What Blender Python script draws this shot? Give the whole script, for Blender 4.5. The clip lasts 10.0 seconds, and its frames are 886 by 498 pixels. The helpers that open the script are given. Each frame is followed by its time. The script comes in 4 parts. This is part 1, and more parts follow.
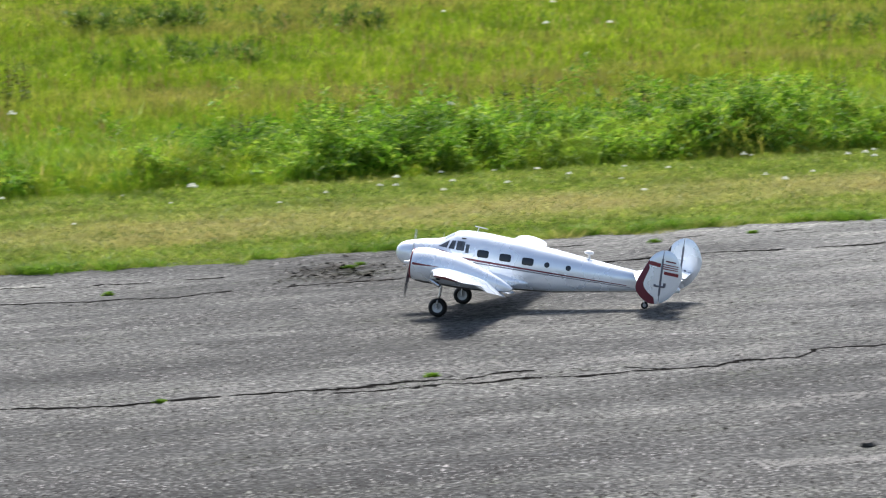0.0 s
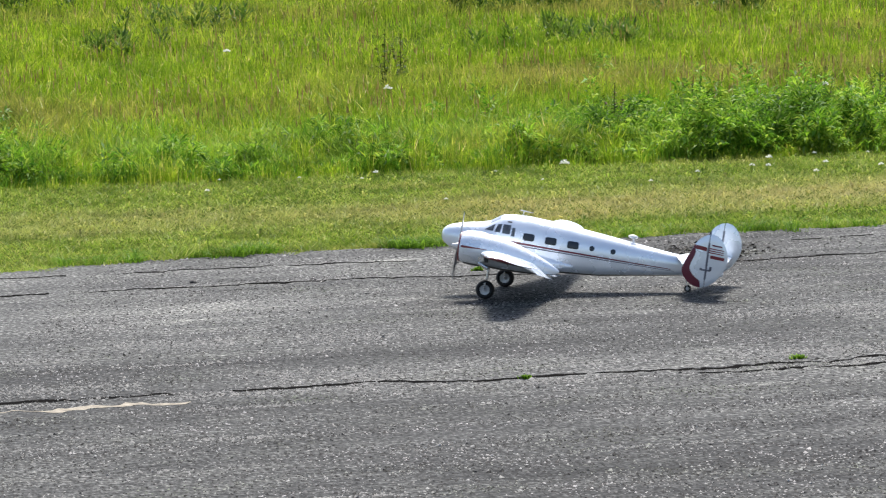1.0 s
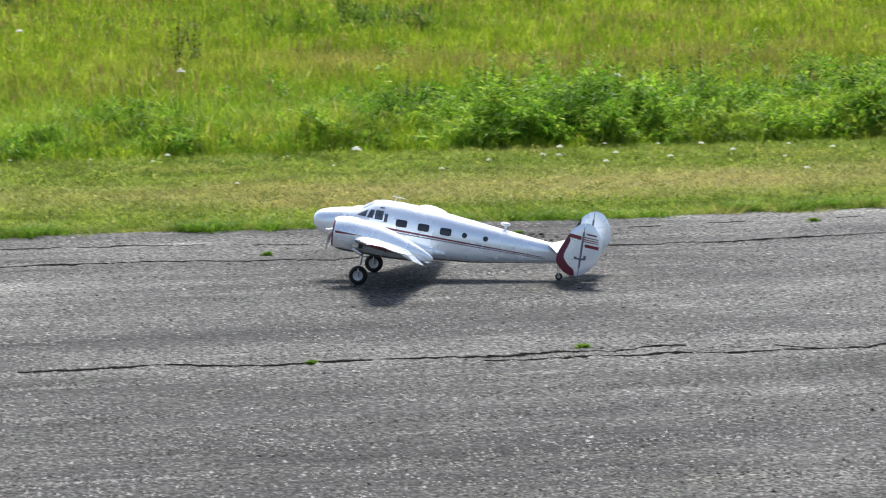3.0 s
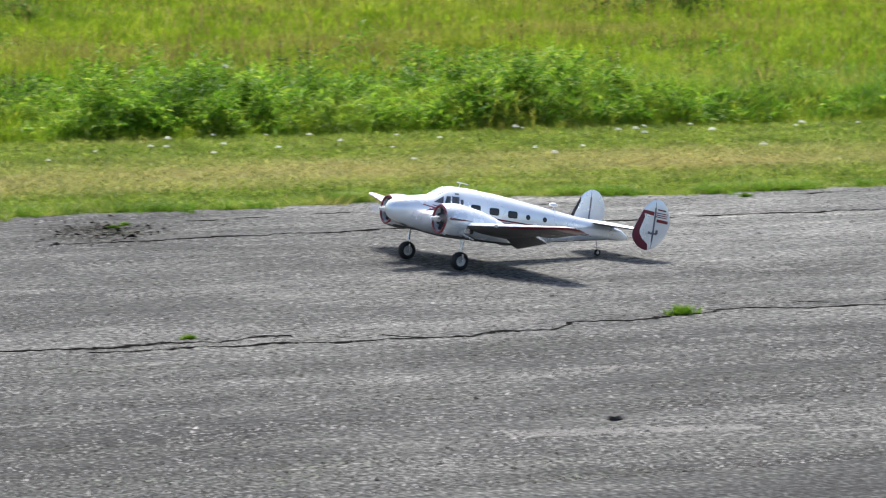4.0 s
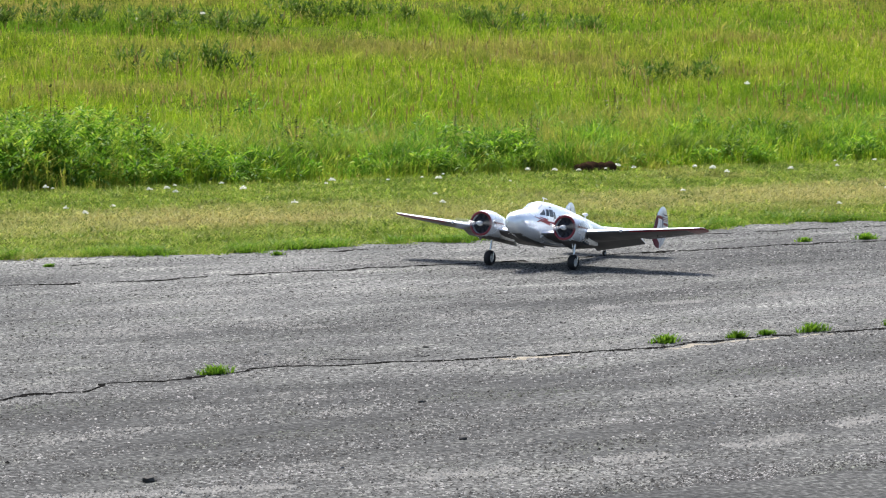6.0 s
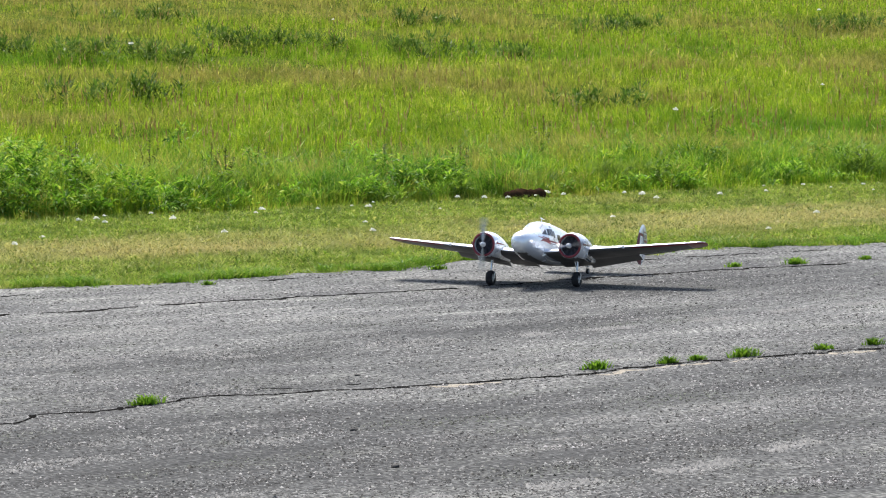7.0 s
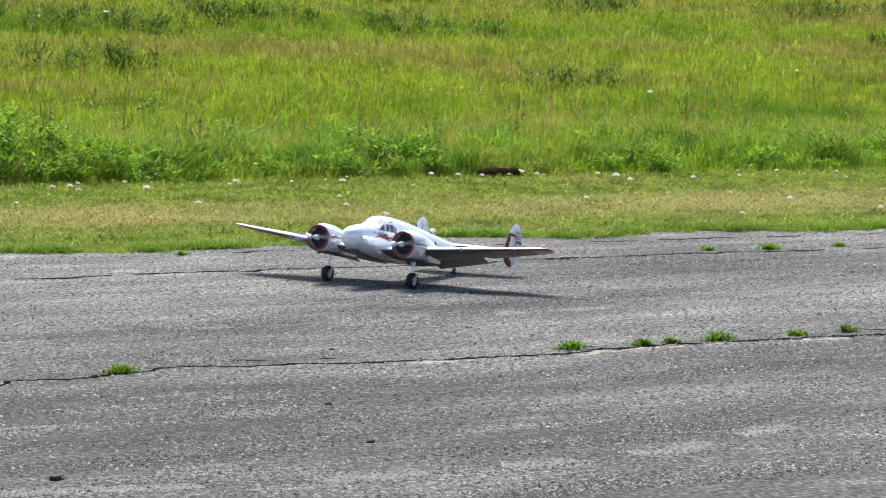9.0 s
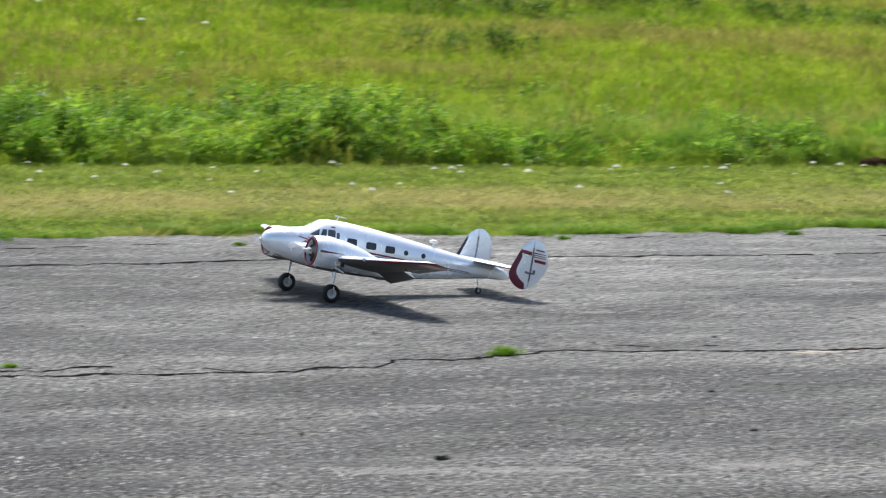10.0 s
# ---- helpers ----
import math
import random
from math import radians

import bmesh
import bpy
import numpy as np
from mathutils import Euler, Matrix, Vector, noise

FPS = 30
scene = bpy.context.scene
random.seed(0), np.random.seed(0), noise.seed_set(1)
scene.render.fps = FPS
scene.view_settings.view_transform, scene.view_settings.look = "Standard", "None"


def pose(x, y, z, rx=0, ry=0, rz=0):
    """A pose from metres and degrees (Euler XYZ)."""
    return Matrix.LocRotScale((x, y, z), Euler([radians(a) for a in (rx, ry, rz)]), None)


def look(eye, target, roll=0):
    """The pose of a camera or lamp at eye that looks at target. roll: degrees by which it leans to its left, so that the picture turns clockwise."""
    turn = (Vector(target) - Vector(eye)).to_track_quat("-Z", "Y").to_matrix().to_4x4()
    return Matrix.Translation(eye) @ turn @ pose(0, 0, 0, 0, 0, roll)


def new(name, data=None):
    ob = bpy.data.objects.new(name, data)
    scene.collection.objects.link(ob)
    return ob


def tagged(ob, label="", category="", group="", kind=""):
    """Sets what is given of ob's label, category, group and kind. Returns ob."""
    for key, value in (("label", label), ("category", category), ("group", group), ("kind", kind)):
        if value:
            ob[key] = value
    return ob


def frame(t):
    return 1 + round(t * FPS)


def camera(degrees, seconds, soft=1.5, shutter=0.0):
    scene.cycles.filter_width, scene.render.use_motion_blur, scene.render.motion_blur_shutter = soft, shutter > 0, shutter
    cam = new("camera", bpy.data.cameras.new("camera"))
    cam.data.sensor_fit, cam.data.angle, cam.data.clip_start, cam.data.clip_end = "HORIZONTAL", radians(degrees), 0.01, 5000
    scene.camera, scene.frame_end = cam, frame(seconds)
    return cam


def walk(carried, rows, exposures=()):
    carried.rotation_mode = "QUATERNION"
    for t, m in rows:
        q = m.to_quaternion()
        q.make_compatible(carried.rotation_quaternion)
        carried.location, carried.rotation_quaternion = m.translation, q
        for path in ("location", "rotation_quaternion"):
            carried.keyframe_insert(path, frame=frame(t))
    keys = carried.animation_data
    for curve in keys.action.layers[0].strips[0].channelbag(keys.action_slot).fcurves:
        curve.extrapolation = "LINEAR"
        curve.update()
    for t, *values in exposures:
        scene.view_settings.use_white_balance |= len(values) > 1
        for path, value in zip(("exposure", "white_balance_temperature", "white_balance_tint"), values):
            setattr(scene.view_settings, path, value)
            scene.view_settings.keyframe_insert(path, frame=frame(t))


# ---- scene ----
cam = camera(14.79, 10.0, soft=1.1, shutter=0.27)
walk(cam, [
    (0, pose(-0.070, 0.025, 2.103, 84.788, 1.863, 6.292)),
    (0.5, pose(-0.045, 0.006, 2.110, 84.618, 1.918, 9.977)),
    (0.6, pose(-0.043, 0.003, 2.111, 84.616, 1.694, 10.705)),
    (1, pose(-0.031, -0.005, 2.113, 84.578, 1.397, 12.646)),
    (1.5, pose(-0.004, -0.004, 2.116, 84.568, 1.094, 12.737)),
    (2, pose(-0.008, -0.000, 2.112, 84.558, 0.370, 11.609)),
    (2.2, pose(0.004, -0.007, 2.118, 84.525, 0.340, 11.458)),
    (3.3, pose(-0.001, -0.047, 2.114, 84.200, -0.067, 7.668)),
    (3.5, pose(0.019, -0.029, 2.100, 84.190, -0.237, 6.371)),
    (3.8, pose(0.033, -0.026, 2.103, 84.192, -0.150, 4.190)),
    (4, pose(0.034, -0.025, 2.106, 84.175, -0.194, 2.786)),
    (4.5, pose(0.034, -0.017, 2.112, 84.211, 0.128, -0.017)),
    (5, pose(0.042, -0.007, 2.115, 84.485, 0.217, -1.999)),
    (5.5, pose(0.053, 0.007, 2.110, 84.831, 0.321, -4.058)),
    (5.7, pose(0.040, 0.015, 2.107, 84.983, 0.034, -4.546)),
    (6.8, pose(0.041, -0.009, 2.114, 85.588, 0.157, -6.052)),
    (7, pose(0.037, 0.010, 2.107, 85.656, 0.192, -6.285)),
    (7.5, pose(0.025, 0.018, 2.095, 85.654, 0.136, -6.851)),
    (8, pose(0.016, 0.026, 2.101, 85.478, -0.226, -7.344)),
    (8.5, pose(-0.012, 0.026, 2.105, 85.315, -0.619, -7.454)),
    (8.8, pose(-0.022, 0.024, 2.105, 85.281, -1.110, -7.066)),
    (9, pose(-0.027, 0.020, 2.105, 85.271, -1.313, -6.743)),
    (9.2, pose(-0.033, 0.016, 2.105, 85.265, -1.610, -6.214)),
    (9.5, pose(-0.048, 0.008, 2.106, 85.197, -1.835, -4.546)),
    (9.7, pose(-0.065, 0.001, 2.106, 85.150, -1.860, -3.122)),
    (10, pose(-0.098, -0.011, 2.106, 84.845, -2.039, -0.420)),
])

# ---- light ----
SUN_AZ, SUN_EL = 97.0, 57.0
world = bpy.data.worlds.new("sky")
scene.world = world
world.use_nodes = True
wn = world.node_tree
sky = wn.nodes.new("ShaderNodeTexSky")
sky.sky_type = "NISHITA"
sky.sun_disc = False
sky.sun_elevation = radians(SUN_EL)
sky.sun_rotation = radians(90 - SUN_AZ)
sky.dust_density = 2.5
wn.nodes["Background"].inputs[1].default_value = 0.15
wn.links.new(sky.outputs[0], wn.nodes["Background"].inputs[0])
sun = new("sun", bpy.data.lights.new("sun", "SUN"))
sun.data.energy, sun.data.angle, sun.data.color = 4.8, radians(16.0), (1.0, 0.955, 0.89)
sx, sy = math.cos(radians(SUN_AZ)), math.sin(radians(SUN_AZ))
ce, se = math.cos(radians(SUN_EL)), math.sin(radians(SUN_EL))
scene.view_settings.exposure = 0.46
sun.matrix_world = look((30 * ce * sx, 20 + 30 * ce * sy, 30 * se), (0, 20, 0))

# ---- the lie of the land: u runs along the runway, v across it, away from the camera ----
TURN = radians(27)
CU, SU = math.cos(TURN), math.sin(TURN)
EDGE, TALL = 21.95, 28.45


def xy(u, v):
    return u * CU - v * SU, u * SU + v * CU


def rise(v):
    """Height of the ground: flat to the rough grass, then a gentle bank."""
    w = np.clip(np.asarray(v, float) - 29.0, 0, 80.0)
    return 0.052 * np.where(w < 3, w * w / 6, w - 1.5)


rng = np.random.default_rng(5)


def lumps(u, v, size, seed):
    """Smooth noise, about -1 to 1, at the given size in metres."""
    r = np.random.default_rng(seed)
    out = np.zeros_like(u, dtype=float)
    for k in range(9):
        a, f, p = r.uniform(0, 6.283), r.uniform(0.6, 1.9) / size, r.uniform(0, 6.283)
        out += np.sin(6.283 * f * (u * math.cos(a) + v * math.sin(a)) + p)
    return out / 3.2


# ---- materials ----
def nodes_of(name):
    m = bpy.data.materials.new(name)
    m.use_nodes = True
    return m, m.node_tree.nodes, m.node_tree.links, m.node_tree.nodes["Principled BSDF"]


def noise_node(n, l, scale, detail=4.0, vector=None):
    t = n.new("ShaderNodeTexNoise")
    t.inputs["Scale"].default_value, t.inputs["Detail"].default_value = scale, detail
    if vector is not None:
        l.new(vector, t.inputs["Vector"])
    return t


def ramp(n, l, source, stops):
    r = n.new("ShaderNodeValToRGB")
    e = r.color_ramp.elements
    while len(e) < len(stops):
        e.new(0.5)
    for k, (p, c) in enumerate(stops):
        e[k].position, e[k].color = p, (*c, 1)
    l.new(source, r.inputs[0])
    return r


def mixed(n, l, fac, a, b, how="MIX"):
    m = n.new("ShaderNodeMix")
    m.data_type, m.blend_type = "RGBA", how
    for s, x in ((0, fac), (6, a), (7, b)):
        if isinstance(x, (int, float)):
            m.inputs[s].default_value = x
        elif isinstance(x, tuple):
            m.inputs[s].default_value = (*x, 1)
        else:
            l.new(x, m.inputs[s])
    return m.outputs[2]


def paint(name, color, rough=0.35, metal=0.0, vary=0.12, scale=9.0, bump=0.0, coat=0.0, gloss=0.5):
    m, n, l, b = nodes_of(name)
    tc = n.new("ShaderNodeTexCoord")
    big, small = noise_node(n, l, scale, 5, tc.outputs["Object"]), noise_node(n, l, scale * 14, 3, tc.outputs["Object"])
    both = mixed(n, l, 0.4, big.outputs["Fac"], small.outputs["Fac"])
    dark, light = tuple(c * (1 - vary) for c in color), tuple(min(1, c * (1 + vary * 0.6)) for c in color)
    l.new(ramp(n, l, both, ((0.3, dark), (0.7, light))).outputs[0], b.inputs["Base Color"])
    rr = ramp(n, l, big.outputs["Fac"], ((0.3, (rough * 0.8,) * 3), (0.7, (min(1, rough * 1.25),) * 3)))
    l.new(rr.outputs[0], b.inputs["Roughness"])
    b.inputs["Specular IOR Level"].default_value = gloss
    b.inputs["Metallic"].default_value, b.inputs["Coat Weight"].default_value = metal, coat
    if bump:
        bp = n.new("ShaderNodeBump")
        bp.inputs["Strength"].default_value, bp.inputs["Distance"].default_value = bump, 0.002
        l.new(small.outputs["Fac"], bp.inputs["Height"])
        l.new(bp.outputs[0], b.inputs["Normal"])
    return m


def across(n, l):
    """The place on the ground, turned so that x is u and y is v."""
    g = n.new("ShaderNodeNewGeometry")
    mp = n.new("ShaderNodeMapping")
    mp.vector_type = "POINT"
    mp.inputs["Rotation"].default_value = (0, 0, -TURN)
    l.new(g.outputs["Position"], mp.inputs[0])
    return g, mp.outputs[0]


def stretched(n, l, vec, sx, sy):
    mp = n.new("ShaderNodeMapping")
    mp.inputs["Scale"].default_value = (sx, sy, 1)
    l.new(vec, mp.inputs[0])
    return mp.outputs[0]


def asphalt():
    m, n, l, b = nodes_of("old_asphalt")
    g, uv = across(n, l)
    # worn bands along the runway, broad stains, aggregate and pits of several sizes
    bands = noise_node(n, l, 1.0, 6, stretched(n, l, uv, 0.22, 0.75))
    stains = noise_node(n, l, 0.6, 7, stretched(n, l, uv, 0.6, 1.0))
    flecks = noise_node(n, l, 34.0, 3, stretched(n, l, uv, 1.0, 0.6))
    streaks = noise_node(n, l, 2.6, 8, stretched(n, l, uv, 0.42, 1.3))
    fine = noise_node(n, l, 62.0, 2, stretched(n, l, uv, 1.0, 0.5))
    scuffs = noise_node(n, l, 4.5, 5, stretched(n, l, uv, 0.55, 1.0))
    pits = noise_node(n, l, 24.0, 3.0, stretched(n, l, uv, 1.0, 0.6))
    base = ramp(n, l, bands.outputs["Fac"], ((0.3, (0.032, 0.0325, 0.033)), (0.5, (0.076, 0.0769, 0.0764)), (0.7, (0.138, 0.1385, 0.135))))
    tone = ramp(n, l, stains.outputs["Fac"], ((0.3, (0.74, 0.745, 0.75)), (0.7, (1.22, 1.22, 1.2))))
    c = mixed(n, l, 1.0, base.outputs[0], tone.outputs[0], "MULTIPLY")
    for tex, lo, hi in ((flecks, 0.4, 1.95), (fine, 0.38, 2.15)):
        fl = ramp(n, l, tex.outputs["Fac"], ((0.3, (lo, lo, lo * 1.02)), (0.5, (0.95, 0.95, 0.95)), (0.7, (hi, hi, hi * 0.985))))
        c = mixed(n, l, 1.0, c, fl.outputs[0], "MULTIPLY")
    sc = ramp(n, l, scuffs.outputs["Fac"], ((0.56, (1, 1, 1)), (0.68, (1.4, 1.4, 1.37))))
    c = mixed(n, l, 1.0, c, sc.outputs[0], "MULTIPLY")
    st = ramp(n, l, streaks.outputs["Fac"], ((0.3, (0.72, 0.72, 0.73)), (0.5, (1, 1, 1)), (0.58, (1.08, 1.08, 1.07)), (0.68, (1.42, 1.42, 1.38))))
    c = mixed(n, l, 1.0, c, st.outputs[0], "MULTIPLY")
    pt = ramp(n, l, pits.outputs["Fac"], ((0.31, (0.28, 0.28, 0.285)), (0.365, (1, 1, 1))))
    c = mixed(n, l, 1.0, c, pt.outputs[0], "MULTIPLY")
    # darker towards the runway's middle, lighter towards its margin
    sp, mr = n.new("ShaderNodeSeparateXYZ"), n.new("ShaderNodeMapRange")
    l.new(uv, sp.inputs[0])
    mr.inputs["From Min"].default_value, mr.inputs["From Max"].default_value = 12.0, 22.0
    l.new(sp.outputs["Y"], mr.inputs["Value"])
    mg = ramp(n, l, mr.outputs[0], ((0.0, (0.84, 0.84, 0.84)), (0.55, (1.08, 1.08, 1.075)), (0.8, (1.14, 1.14, 1.13)), (1.0, (1.28, 1.275, 1.26))))
    c = mixed(n, l, 1.0, c, mg.outputs[0], "MULTIPLY")
    # tone rises from low u to high u
    along_u = n.new("ShaderNodeMapRange")
    along_u.inputs["From Min"].default_value, along_u.inputs["From Max"].default_value, along_u.inputs["To Min"].default_value = 0.0, 16.0, 0.7
    along_u.inputs["To Max"].default_value = 1.22
    l.new(sp.outputs["X"], along_u.inputs["Value"])
    c = mixed(n, l, 1.0, c, along_u.outputs[0], "MULTIPLY")
    l.new(c, b.inputs["Base Color"])
    b.inputs["Roughness"].default_value = 0.92
    b.inputs["Specular IOR Level"].default_value = 0.2
    bp = n.new("ShaderNodeBump")
    bp.inputs["Strength"].default_value, bp.inputs["Distance"].default_value = 0.6, 0.012
    l.new(mixed(n, l, 0.5, flecks.outputs["Fac"], pits.outputs["Fac"]), bp.inputs["Height"])
    l.new(bp.outputs[0], b.inputs["Normal"])
    return m


def soil():
    m, n, l, b = nodes_of("meadow_soil")
    g, uv = across(n, l)
    a, s = noise_node(n, l, 0.5, 5, uv), noise_node(n, l, 22, 4, uv)
    c = ramp(n, l, a.outputs["Fac"], ((0.3, (0.04, 0.065, 0.011)), (0.55, (0.08, 0.105, 0.02)), (0.75, (0.12, 0.11, 0.04))))
    f = ramp(n, l, s.outputs["Fac"], ((0.3, (0.5, 0.5, 0.5)), (0.7, (1.4, 1.4, 1.3))))
    l.new(mixed(n, l, 1.0, c.outputs[0], f.outputs[0], "MULTIPLY"), b.inputs["Base Color"])
    b.inputs["Roughness"].default_value, b.inputs["Specular IOR Level"].default_value = 0.95, 0.0
    return m


def leafy(name, tones, patches, patch_size=0.35, glow=0.4, band=None, clumpy=1.0, speck=0.0):
    """Blades and leaves: a tone for each blade, patches of other growth, light through the blade.
    band: (v from, v to, colour) of drier growth along the runway."""
    m, n, l, b = nodes_of(name)
    g, uv = across(n, l)
    c = ramp(n, l, g.outputs["Random Per Island"], tones).outputs[0]
    big = noise_node(n, l, patch_size, 4, stretched(n, l, uv, 0.6, 1.0))
    for lo, hi, col in patches:
        f = ramp(n, l, big.outputs["Fac"], ((lo, (0, 0, 0)), (hi, (1, 1, 1))) if lo < hi else ((hi, (1, 1, 1)), (lo, (0, 0, 0))))
        c = mixed(n, l, f.outputs[0], c, mixed(n, l, 0.75, c, col))
    mid = noise_node(n, l, 1.7, 3, stretched(n, l, uv, 0.8, 1.0))
    mt = ramp(n, l, mid.outputs["Fac"], ((0.32, (0.5, 0.57, 0.45)), (0.5, (1, 1, 1)), (0.68, (1.22, 1.18, 1.22))))
    c = mixed(n, l, clumpy, c, mt.outputs[0], "MULTIPLY")
    if speck:
        sk = noise_node(n, l, 7.0, 4, stretched(n, l, uv, 0.7, 1.0))
        sr = ramp(n, l, sk.outputs["Fac"], ((0.34, (0.42, 0.5, 0.4)), (0.47, (0.95, 0.96, 0.95)), (0.66, (1.3, 1.27, 1.3))))
        c = mixed(n, l, speck, c, sr.outputs[0], "MULTIPLY")
    if band:
        sp = n.new("ShaderNodeSeparateXYZ")
        l.new(uv, sp.inputs[0])
        wob = noise_node(n, l, 0.9, 6, stretched(n, l, uv, 0.22, 2.4))
        ad = n.new("ShaderNodeMath")
        ad.operation = "MULTIPLY_ADD"
        l.new(wob.outputs["Fac"], ad.inputs[0])
        ad.inputs[1].default_value = 2.6
        l.new(sp.outputs["Y"], ad.inputs[2])
        mr = n.new("ShaderNodeMapRange")
        mr.inputs["From Min"].default_value, mr.inputs["From Max"].default_value = band[0], band[1]
        l.new(ad.outputs[0], mr.inputs["Value"])
        f = ramp(n, l, mr.outputs[0], ((0.0, (0, 0, 0)), (0.25, (0.85, 0.85, 0.85)), (0.6, (0.8, 0.8, 0.8)), (1.0, (0, 0, 0))))
        dry = ramp(n, l, noise_node(n, l, 0.28, 3, uv).outputs["Fac"], ((0.34, (0.4, 0.4, 0.4)), (0.56, (1, 1, 1))))
        far = n.new("ShaderNodeMapRange")
        far.inputs["From Min"].default_value, far.inputs["From Max"].default_value = 2.0, 9.0
        far.inputs["To Min"].default_value = 0.45
        l.new(sp.outputs["X"], far.inputs["Value"])
        f2 = mixed(n, l, 1.0, mixed(n, l, 1.0, f.outputs[0], dry.outputs[0], "MULTIPLY"), far.outputs[0], "MULTIPLY")
        c = mixed(n, l, f2, c, mixed(n, l, 0.8, c, band[2]))
    d, t, mx = n.new("ShaderNodeBsdfDiffuse"), n.new("ShaderNodeBsdfTranslucent"), n.new("ShaderNodeMixShader")
    mx.inputs[0].default_value = glow
    l.new(c, d.inputs[0])
    l.new(c, t.inputs[0])
    l.new(d.outputs[0], mx.inputs[1])
    l.new(t.outputs[0], mx.inputs[2])
    gl, m2 = n.new("ShaderNodeBsdfGlossy"), n.new("ShaderNodeMixShader")
    gl.inputs["Roughness"].default_value = 0.45
    m2.inputs[0].default_value = 0.015
    l.new(mx.outputs[0], m2.inputs[1])
    l.new(gl.outputs[0], m2.inputs[2])
    l.new(m2.outputs[0], n["Material Output"].inputs["Surface"])
    return m


ASPHALT, SOIL = asphalt(), soil()
MEADOW = leafy("meadow_grass", ((0.0, (0.15, 0.26, 0.013)), (0.4, (0.268, 0.41, 0.018)), (0.75, (0.4, 0.5, 0.032)), (0.93, (0.5, 0.49, 0.08)), (1.0, (0.57, 0.47, 0.19))),
               ((0.5, 0.62, (0.38, 0.31, 0.09)), (0.44, 0.32, (0.10, 0.24, 0.015))), 0.24, 0.42, speck=0.8)
LUSH = leafy("lush_weeds", ((0.0, (0.05, 0.14, 0.01)), (0.45, (0.15, 0.325, 0.02)), (0.8, (0.285, 0.47, 0.036)), (1.0, (0.44, 0.54, 0.08))),
             ((0.52, 0.66, (0.26, 0.34, 0.05)), (0.44, 0.34, (0.07, 0.17, 0.015))), 0.9, 0.45, speck=0.5)
MOWN = leafy("mown_grass", ((0.0, (0.14, 0.232, 0.024)), (0.5, (0.257, 0.368, 0.042)), (1.0, (0.43, 0.435, 0.115))),
             ((0.55, 0.7, (0.42, 0.36, 0.12)),), 0.6, 0.4, (24.5, 27.7, (0.6, 0.49, 0.22)), speck=0.9)
TUFT = leafy("tuft_grass", ((0.0, (0.07, 0.17, 0.012)), (1.0, (0.22, 0.37, 0.035))), (), 0.5, 0.45)
SEED = leafy("seed_heads", ((0.0, (0.23, 0.16, 0.05)), (0.6, (0.32, 0.25, 0.08)), (1.0, (0.42, 0.36, 0.14))), (), 0.5, 0.4)
DOCK = leafy("dry_dock", ((0.0, (0.06, 0.09, 0.02)), (0.6, (0.11, 0.15, 0.03)), (1.0, (0.2, 0.13, 0.05))), (), 0.5, 0.35)
CLUMP = leafy("coarse_clumps", ((0.0, (0.06, 0.12, 0.014)), (0.6, (0.11, 0.2, 0.024)), (1.0, (0.22, 0.26, 0.06))), (), 0.5, 0.4)
ENGINE = paint("engine_grey", (0.045, 0.045, 0.055), 0.6, 0.2, 0.3, 40.0)
GRIT = leafy("loose_grit", ((0.0, (0.012, 0.012, 0.0125)), (0.46, (0.034, 0.034, 0.0345)), (0.64, (0.14, 0.14, 0.138)), (1.0, (0.34, 0.338, 0.33))), (), 0.5, 0.0)
CRUMB = leafy("soil_crumbs", ((0.0, (0.02, 0.019, 0.018)), (0.6, (0.05, 0.048, 0.044)), (1.0, (0.12, 0.116, 0.108))), (), 0.5, 0.0)
PETAL = leafy("white_petals", ((0.0, (0.74, 0.74, 0.66)), (1.0, (0.86, 0.86, 0.8))), (), 0.5, 0.5, clumpy=0.0)
PALE = paint("pale_raveled_edge", (0.36, 0.325, 0.265), 0.95, vary=0.6, scale=26, bump=0.6, gloss=0.03)
CRACK = paint("crack_dirt", (0.012, 0.0117, 0.0115), 0.95, vary=0.4, scale=20, gloss=0.0)
CHIPS = paint("pale_raveled_asphalt", (0.235, 0.233, 0.226), 0.95, vary=0.35, scale=30, bump=0.5, gloss=0.05)
STONE = paint("dark_stone", (0.05, 0.048, 0.045), 0.9, vary=0.3, scale=60)
DIRT = paint("dug_earth", (0.05, 0.03, 0.018), 0.95, vary=0.4, scale=25, bump=0.6, gloss=0.0)
SILVER = paint("silver_white_paint", (0.88, 0.925, 0.985), 0.26, 0.44, 0.04, 6.0, coat=0.25)
# dark paint of the wings; on hull, nacelles and tail it stands for shade
UNDER = paint("underside_paint_and_shade", (0.11, 0.107, 0.105), 0.6, 0.0, 0.1, 8.0)
RED = paint("dark_red_paint", (0.19, 0.008, 0.018), 0.35, 0.0, 0.12, 12.0, coat=0.3)
MAROON = paint("maroon_line", (0.13, 0.012, 0.03), 0.4, vary=0.1)
GREYLINE = paint("grey_line", (0.13, 0.13, 0.16), 0.4, vary=0.1)
BLACK = paint("engine_black", (0.02, 0.02, 0.022), 0.5, vary=0.3, scale=30)
RUBBER = paint("tyre_rubber", (0.011, 0.011, 0.012), 0.75, vary=0.25, scale=30)
CHROME = paint("bright_metal", (0.62, 0.63, 0.65), 0.25, 0.9, 0.06, 20.0)
HUBCAP = paint("wheel_disc", (0.5, 0.52, 0.55), 0.4, 0.5, 0.1, 20.0)
WHITE = paint("white_plastic", (0.8, 0.8, 0.8), 0.4, vary=0.05)
